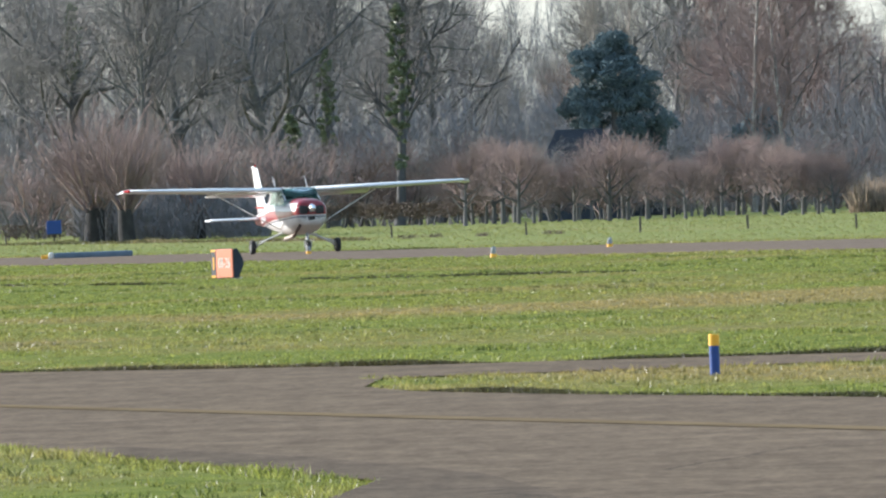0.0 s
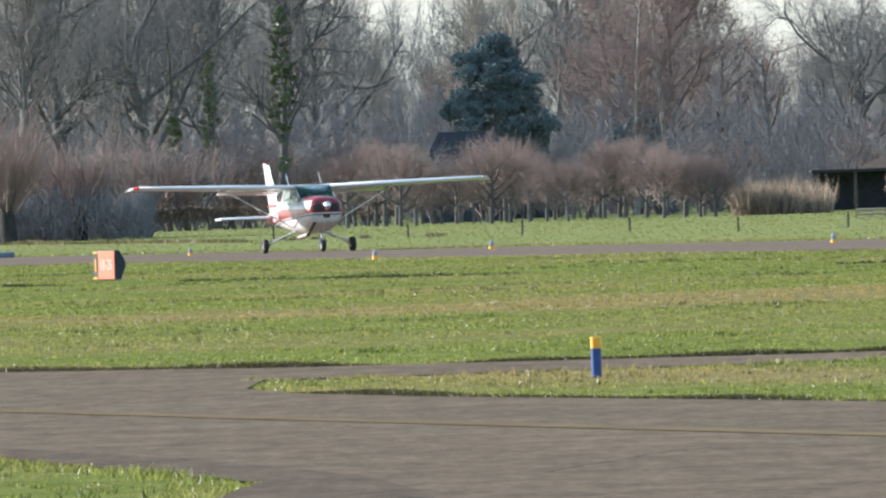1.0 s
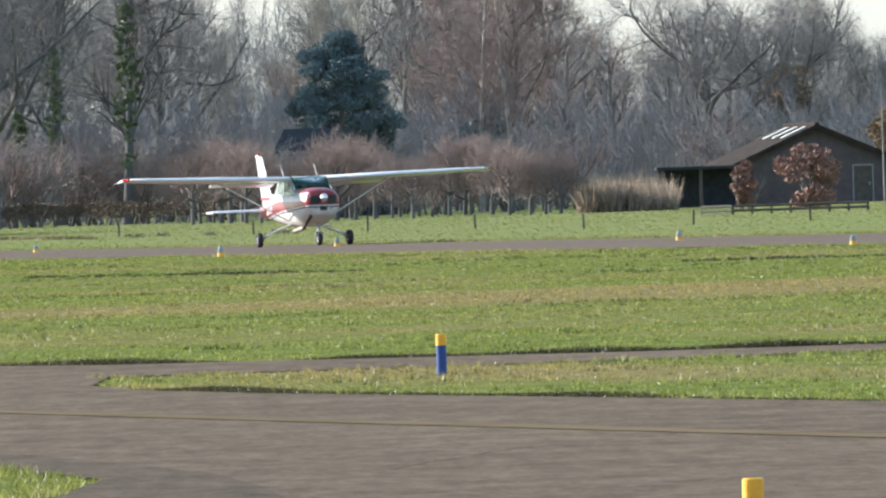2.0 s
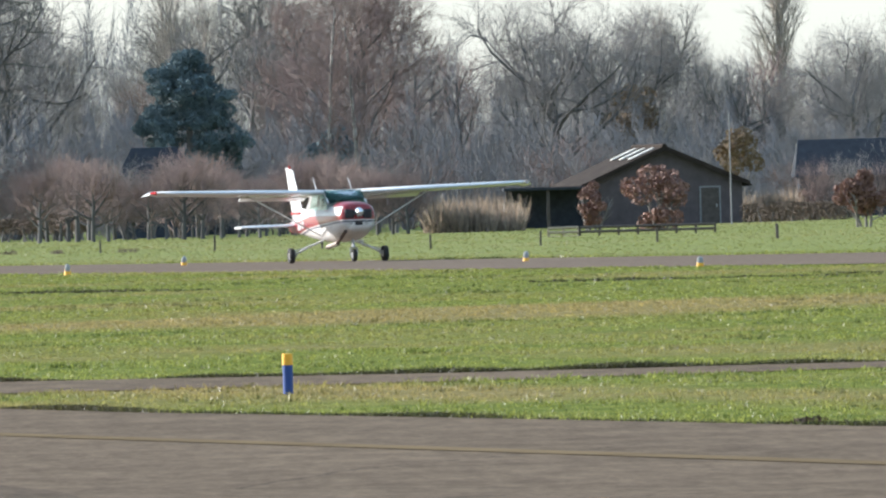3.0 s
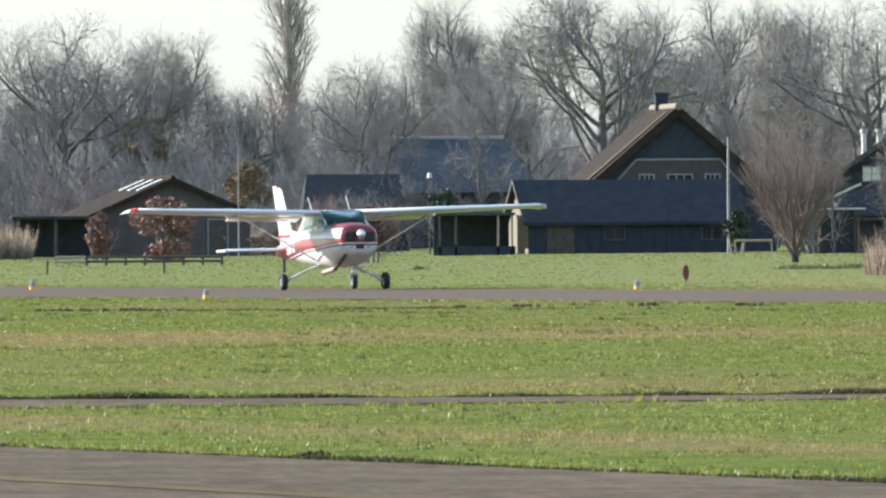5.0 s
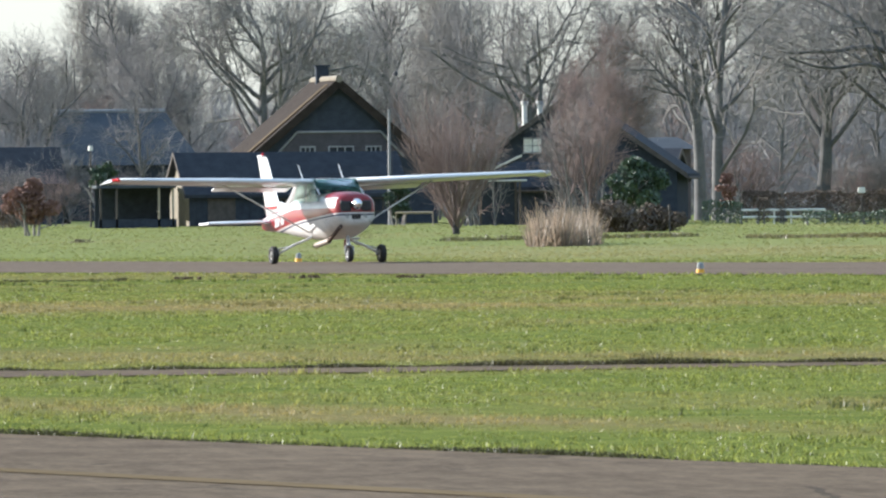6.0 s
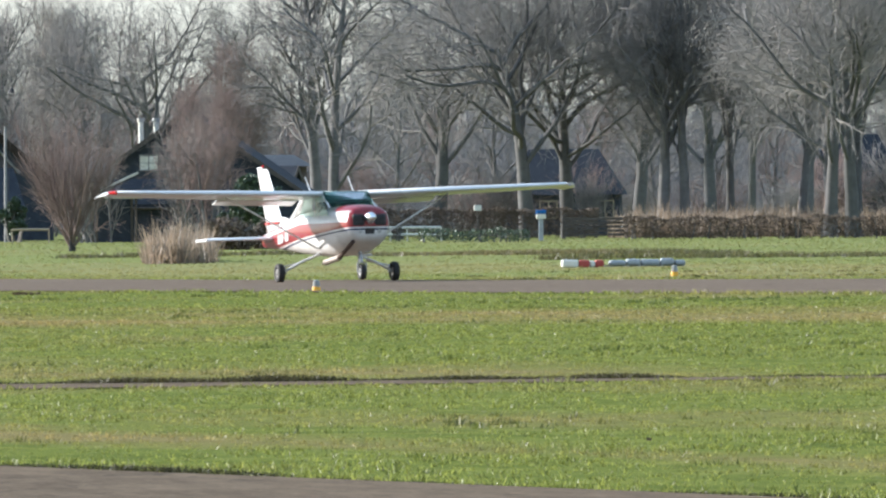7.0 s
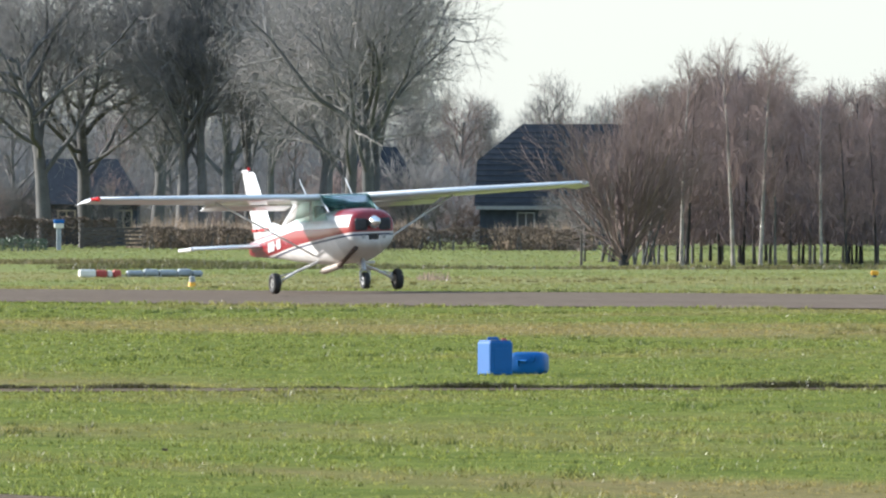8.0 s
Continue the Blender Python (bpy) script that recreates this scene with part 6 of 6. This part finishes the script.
def canisters():
    x, y, z = spot(113.47, 204.5)
    j = empty("jerrycan", pose(*spot(113.21, 204.5), 0, 0, 30), "blue square plastic jerrycan standing on the grass", "jerrycan")
    part("body", boxed(-0.15, 0.15, -0.12, 0.12, 0.005, 0.36, bevel=0.018), BLUE, j)
    part("shoulder", boxed(-0.135, 0.135, -0.105, 0.105, 0.355, 0.375, bevel=0.008), BLUE, j)
    part("handle", rods(((-0.09, 0, 0.37), (-0.09, 0, 0.4), 0.015), ((-0.09, 0, 0.395), (0.03, 0, 0.395), 0.015), ((0.03, 0, 0.37), (0.03, 0, 0.4), 0.015)), BLUE, j)
    part("cap", rods(((0.09, -0.04, 0.37), (0.09, -0.04, 0.395), 0.026, 0.026, 14)), SIGN_RED, j, "red screw cap")
    for s in (-1, 1):
        part("rib", boxed(-0.1, 0.1, s * 0.121 - 0.004, s * 0.121 + 0.004, 0.06, 0.29, bevel=0.003), BLUE, j)
    k = empty("jerrycan", pose(*spot(114.94, 205.3), 0, 0, -20), "blue rounded plastic jerrycan lying on its side", "jerrycan")
    body = loft([squircle(-0.13, 0.03, 0.21, 0.15, 4), squircle(-0.11, 0.005, 0.245, 0.18, 4.5), squircle(0.2, 0.005, 0.245, 0.18, 4.5), squircle(0.22, 0.03, 0.22, 0.15, 4)])
    part("body", body, BLUE, k, "", True)
    part("neck", rods(((0.08, -0.12, 0.17), (0.08, -0.16, 0.17), 0.03, 0.03, 14)), BLUE, k)
    part("handle", rods(((-0.08, -0.13, 0.15), (0.02, -0.16, 0.15), 0.014), ((-0.08, -0.13, 0.1), (-0.08, -0.15, 0.16), 0.014)), BLUE, k)


canisters()


def runway_light(u, d, tall=0.2):
    x, y, z = spot(u, d)
    p = empty("runway_light", pose(x, y, z), "low runway edge light with a yellow foot and clear glass top", "runway light", "runway edge lights")
    part("foot", rods(((0, 0, -0.02), (0, 0, tall * 0.5), 0.09, 0.08, 14)), YELLOW, p)
    part("lens", rods(((0, 0, tall * 0.5), (0, 0, tall * 1.05), 0.075, 0.065, 14), ((0, 0, tall * 1.05), (0, 0, tall * 1.2), 0.065, 0.03, 14)), CLEAR, p, "clear glass lens")


for u, d in ((2.51, 511.3), (26.38, 501.8), (35.44, 436.2), (26.39, 514.9), (8.59, 556.2), (78.78, 385.6), (57.87, 469.0), (97.43, 433.6), (-7.10, 577.9), (2.50, 495.1), (8.57, 543.4)):
    runway_light(u, d)
f = empty("yellow_light", pose(*spot(132.96, 485.4)), "small bright yellow marker light beside the runway", "runway light")
part("foot", rods(((0, 0, -0.02), (0, 0, 0.06), 0.05)), TAR_WOOD, f)
part("lens", boxed(-0.1, 0.1, -0.05, 0.05, 0.05, 0.17, bevel=0.03), YELLOW, f)


def markers_on_ground():
    # long wrapped marker lying beyond the runway: white and red end, grey sheet
    x, y, z = spot(94.63, 483.5)
    m = empty("ground_marker", pose(x, y, z), "long low red, white and grey marker lying on the grass", "marker")
    for x0, x1, mat, h in ((-1.5, -1.08, SHEET_WHITE, 0.2), (-1.07, -0.8, SIGN_RED, 0.19), (-0.79, -0.66, SHEET_WHITE, 0.17), (-0.65, -0.44, SIGN_RED, 0.19)):
        part("section", boxed(x0, x1, -0.2, 0.2, 0.0, h, bevel=0.05), mat, m, "red section" if mat is SIGN_RED else "white section")
    for k, (x0, x1, h) in enumerate(((-0.3, 0.12, 0.18), (0.13, 0.5, 0.21), (0.51, 0.98, 0.2), (0.99, 1.34, 0.22), (1.35, 1.62, 0.18))):
        block = part("section", boxed(x0, x1, -0.22, 0.22, 0.04, h, bevel=0.06), TARP, m, "grey sheeted section")
        for xx in (x0 + 0.03, x1 - 0.06):
            part("foot", boxed(xx, xx + 0.03, -0.2, -0.16, 0, 0.07), STEEL, block)
    part("rail", boxed(-0.44, 1.6, 0.1, 0.14, 0.02, 0.06), STEEL, m)
    x, y, z = spot(-18.35, 621.7)
    m = empty("ground_marker", pose(x, y, z), "long low blue-grey marker with a white and yellow end", "marker")
    part("section", boxed(-1.25, 1.3, -0.25, 0.25, 0, 0.2, bevel=0.05), TARP_BLUE, m)
    part("section", boxed(-1.42, -1.26, -0.2, 0.2, 0, 0.22, bevel=0.04), SHEET_WHITE, m, "white section")
    part("section", boxed(-1.66, -1.44, -0.15, 0.15, 0, 0.14, bevel=0.04), YELLOW, m, "yellow section")
    b = empty("red_disc_sign", pose(*spot(60.40, 522.0)), "small red oval sign on a short stake", "sign")
    disc = rod(bmesh.new(), (0, -0.02, 0), (0, 0.02, 0), 0.2, 0.2, 24)
    part("disc", disc, DULL_RED, b).matrix_basis = pose(0, 0, 0.27) @ Matrix.Diagonal((0.45, 1, 1.05, 1))
    part("stake", rods(((0, 0.03, -0.05), (0, 0.03, 0.4), 0.02)), FENCE_WOOD, b)
    bl = empty("blue_container", pose(*spot(-20.30, 900)), "blue plastic tank on the far field", "container")
    part("tank", boxed(-0.35, 0.35, -0.3, 0.3, 0.33, 0.98, bevel=0.03), BLUE_POST, bl)
    for x0 in (-0.05, 0.0):
        part("leg", boxed(x0, x0 + 0.05, -0.05, 0.05, -0.05, 0.34), FENCE_WOOD, bl)


markers_on_ground()


def fence_post(u, d, h=0.5):
    x, y, z = spot(u, d)
    p = empty("fence_post", pose(x, y, z, 0, (x * 7 % 5) - 2.5, 0), "thin weathered wooden fence post in the meadow", "fence post", "meadow fence posts")
    part("stake", boxed(-0.035, 0.035, -0.035, 0.035, -0.1, h, bevel=0.01), FENCE_WOOD, p)


for u, d in ((-2.74, 734.5), (4.26, 704.0), (10.21, 720.4), (15.79, 688.6), (21.44, 644.2), (27.16, 651.6), (33.25, 647.7), (39.46, 657.9), (39.52, 653.5), (15.81, 687.2), (10.19, 689.4)):
    fence_post(u, d)
for u, d in ((-21.68, 964.0), (-19.26, 934.5), (-22.80, 842.4)):
    fence_post(u, d, 0.6)
fence_post(117.69, 587.0, 1.0)
fence_post(77.20, 690, 1.0)


def garden_fences():
    def rail_fence(u0, d0, u1, d1, posts, h, mat, label, rails=2, pw=0.09):
        a, b = Vector(spot(u0, d0)), Vector(spot(u1, d1))
        f = empty("garden_fence", Matrix.Translation(a), label, "fence")
        for k in range(posts):
            p = (b - a) * (k / (posts - 1))
            part("post", boxed(p.x - pw / 2, p.x + pw / 2, p.y - pw / 2, p.y + pw / 2, -0.05, h), mat, f)
        for r in range(rails):
            zz = h * (0.96 - 0.5 * r)
            part("rail", rods(((0, -0.06, zz), (b.x - a.x, b.y - a.y - 0.06, zz), 0.05, 0.05, 6)), mat, f)

    rail_fence(29.23, 765, 36.26, 765, 8, 0.36, FENCE_WOOD, "low dark wooden rail fence along the garden")
    rail_fence(27.58, 765, 29.14, 765, 3, 0.36, PALE_WOOD, "short pale wooden rail fence", 3)
    rail_fence(80.88, 836, 85.29, 836, 6, 0.62, SHEET_WHITE, "white painted rail fence", 2, 0.06)
    rail_fence(62.96, 850, 64.88, 850, 2, 0.62, PALE_WOOD, "single pale rail beside a barn", 1, 0.05)
    # field gate of dark boards
    x, y, z = spot(91.67, 869.1)
    g = empty("field_gate", pose(x, y, z), "closed dark wooden field gate of horizontal boards", "gate")
    for x0 in (0.0, 2.85):
        part("gate_post", boxed(x0 - 0.08, x0 + 0.08, -0.08, 0.08, -0.1, 1.0), FENCE_WOOD, g)
    for k in range(5):
        part("board", boxed(0.06, 2.8, -0.03, 0.03, 0.12 + 0.18 * k, 0.23 + 0.18 * k), FENCE_WOOD, g)
    part("brace", rods(((0.1, -0.05, 0.15), (2.75, -0.05, 0.9), 0.03)), FENCE_WOOD, g)
    part("gate_handle", boxed(2.6, 2.72, -0.06, -0.03, 0.5, 0.56), STEEL, g)


def poles():
    def lamp(u, d, top, r, label, head=None):
        x, y, z = spot(u, d)
        p = empty("pole", pose(x, y, z), label, "pole")
        part("shaft", rods(((0, 0, -0.1), (0, 0, top), r, r * 0.7, 10)), TRIM_WHITE, p)
        return p

    lamp(37.14, 930, 5.44, 0.04, "thin pale pole rising behind a shed", "wood")
    p = lamp(62.64, 882, 5.30, 0.085, "pale street lamp pole beside the barn", "wood")
    q = empty("street_lamp_head", pose(*spot(62.99, 882)), "small dark globe lamp on a thin wire mast", "lamp")
    zz = 6.96
    part("globe", rods(((0, 0, zz - 0.12), (0, 0, zz), 0.14, 0.12, 12), ((0, 0, zz), (0, 0, zz + 0.1), 0.12, 0.03, 12)), BLACK, q)
    part("mast", rods(((-0.28, 0, 0), (0, 0, zz - 0.1), 0.012, 0.008, 6)), FENCE_WOOD, q)
    w = empty("yard_lamp", pose(*spot(47.08, 920)), "white yard lamp on a thin dark pole", "lamp")
    zz = 3.80
    part("globe", rods(((0, 0, zz - 0.12), (0, 0, zz + 0.12), 0.13, 0.1, 12)), SHEET_WHITE, w)
    part("mast", rods(((0, 0, 0), (0, 0, zz - 0.1), 0.05, 0.035, 8)), FENCE_WOOD, w)
    b = empty("blue_mailbox", pose(*spot(90.49, 823.3)), "blue and white box on a post by the gate", "box")
    part("post", boxed(-0.1, 0.1, -0.05, 0.05, -0.05, 0.95), TARP, b)
    part("box", boxed(-0.2, 0.2, -0.12, 0.12, 0.95, 1.15, bevel=0.02), SHEET_WHITE, b, "white lower box")
    part("cap", boxed(-0.22, 0.22, -0.14, 0.14, 1.15, 1.32, bevel=0.04), BLUE, b, "blue cap")
    t = empty("wall_cabinet", pose(*spot(87.20, 850)), "small pale box on a garden post", "box")
    part("box", boxed(-0.16, 0.16, -0.1, 0.1, 1.3, 1.55, bevel=0.02), SHEET_WHITE, t)
    part("post", boxed(-0.04, 0.04, -0.04, 0.04, 0, 1.3), FENCE_WOOD, t)


garden_fences()
poles()


def soil_marks():
    """Dark tufts and molehills on the verge."""
    def hill(u, d, w, h, mat, label, seed):
        x, y, z = spot(u, d)
        m = empty("molehill", pose(x, y, z), label, "molehill")
        rng = np.random.default_rng(seed)
        cs = [(rng.normal(0, w * 0.5), rng.normal(0, w), h * 0.3) for _ in range(8)]
        tagged(part("mound", leaf_cloud(seed, cs, [h] * 8, 260, min(0.03, h * 0.6), mat), None, m), kind="stuff")

    hill(40.88, 137.1, 0.1, 0.05, SOIL, "dark clump of soil and dead grass on the verge", 61)
    hill(96.04, 138.4, 0.012, 0.014, SOIL, "small dark clod on the grass", 62)
    for k, (u, d) in enumerate(((58.23, 387.1), (63.76, 383.1), (52.05, 386.4))):
        hill(u, d, 0.35, 0.05, SOIL, "dark patch of dead grass at the runway edge", 63 + k)
    for k, (u, d) in enumerate(((-0.68, 721.0), (1.96, 710.6), (-1.86, 715.8), (5.79, 705.4), (46.49, 672.6))):
        hill(u, d, 0.5, 0.13, HEDGE, "low brown heap of dead grass in the meadow", 70 + k)


soil_marks()


def ditch_banks():
    """Rough dark banks of a ditch that crosses the meadow."""
    rng = np.random.default_rng(77)
    for (u0, d0), (u1, d1), n in (((81.31, 602.8), (101.31, 590.2), 900), ((90.37, 545.6), (133.31, 560.9), 900), ((-23.04, 845.9), (-4.22, 714.2), 500), ((65.46, 628.2), (78.40, 626.3), 400)):
        f = rng.uniform(0, 1, n)
        u, d = u0 + (u1 - u0) * f, d0 + (d1 - d0) * f + rng.normal(0, 3, n)
        x, y = d * np.sin(u / 1000), d * np.cos(u / 1000)
        tufts("ditch_grass", x, y, np.clip(0.14 + 0.1 * clumpy(x, y, 0.9, 0.5), 0.05, 0.3), np.full(n, 0.3), DITCH, "rough dark grass along a ditch", 78, 9, 0.5)


DITCH = blade_mat("rough_ditch_grass", (0.05, 0.06, 0.02), (0.13, 0.12, 0.05), (0.2, 0.16, 0.08))
ditch_banks()


# ---- what moves ----
def motions():
    """The take-off run: straight along the runway, the nose lifting and the left wing rising at the end."""
    run = [  # seconds, x, y, height above the ground, nose up, left wing up
        (0.0, -4.6, 590.4, 0, 0.0, 0.0), (0.5, -2.7, 582.4, 0, 0.1, 0.0), (1.0, -0.53, 573.1, 0, 0.2, 0.0), (1.5, 1.55, 564.3, 0, 0.3, 0.1),
        (3.0, 8.86, 533.2, 0, 0.5, 0.2), (3.5, 11.48, 522.1, 0, 0.6, 0.3), (4.0, 14.43, 509.6, 0, 0.7, 0.3), (5.5, 23.63, 470.5, 0, 1.0, 0.5),
        (6.0, 27.1, 455.7, 0, 1.2, 0.6), (6.5, 30.5, 441.3, 0, 1.3, 0.6), (7.0, 34.1, 426.0, 0, 1.5, 0.7), (7.5, 37.7, 410.8, 0.03, 1.8, 1.1), (8.0, 41.55, 394.4, 0.03, 2.0, 2.0),
    ]
    walk(PLANE, [(t, pose(x, y, 0.02 + h + float(rise(x, y)), -nose, -bank, 13.25)) for t, x, y, h, nose, bank in run])
    prop = next(o for o in PLANE.children if o.name.startswith("propeller"))
    hub = (0, -2.52, 1.36)
    walk(prop, [(k / 10, pose(*hub, 0, -80 * k, 0)) for k in range(81)])
    for ob in PLANE.children:
        if ob.name.startswith("wheel"):
            c, r = tuple(ob.location), ob.location.z
            walk(ob, [(k / 10, pose(*c, 80 * k, 0, 0)) for k in range(81)])


motions()
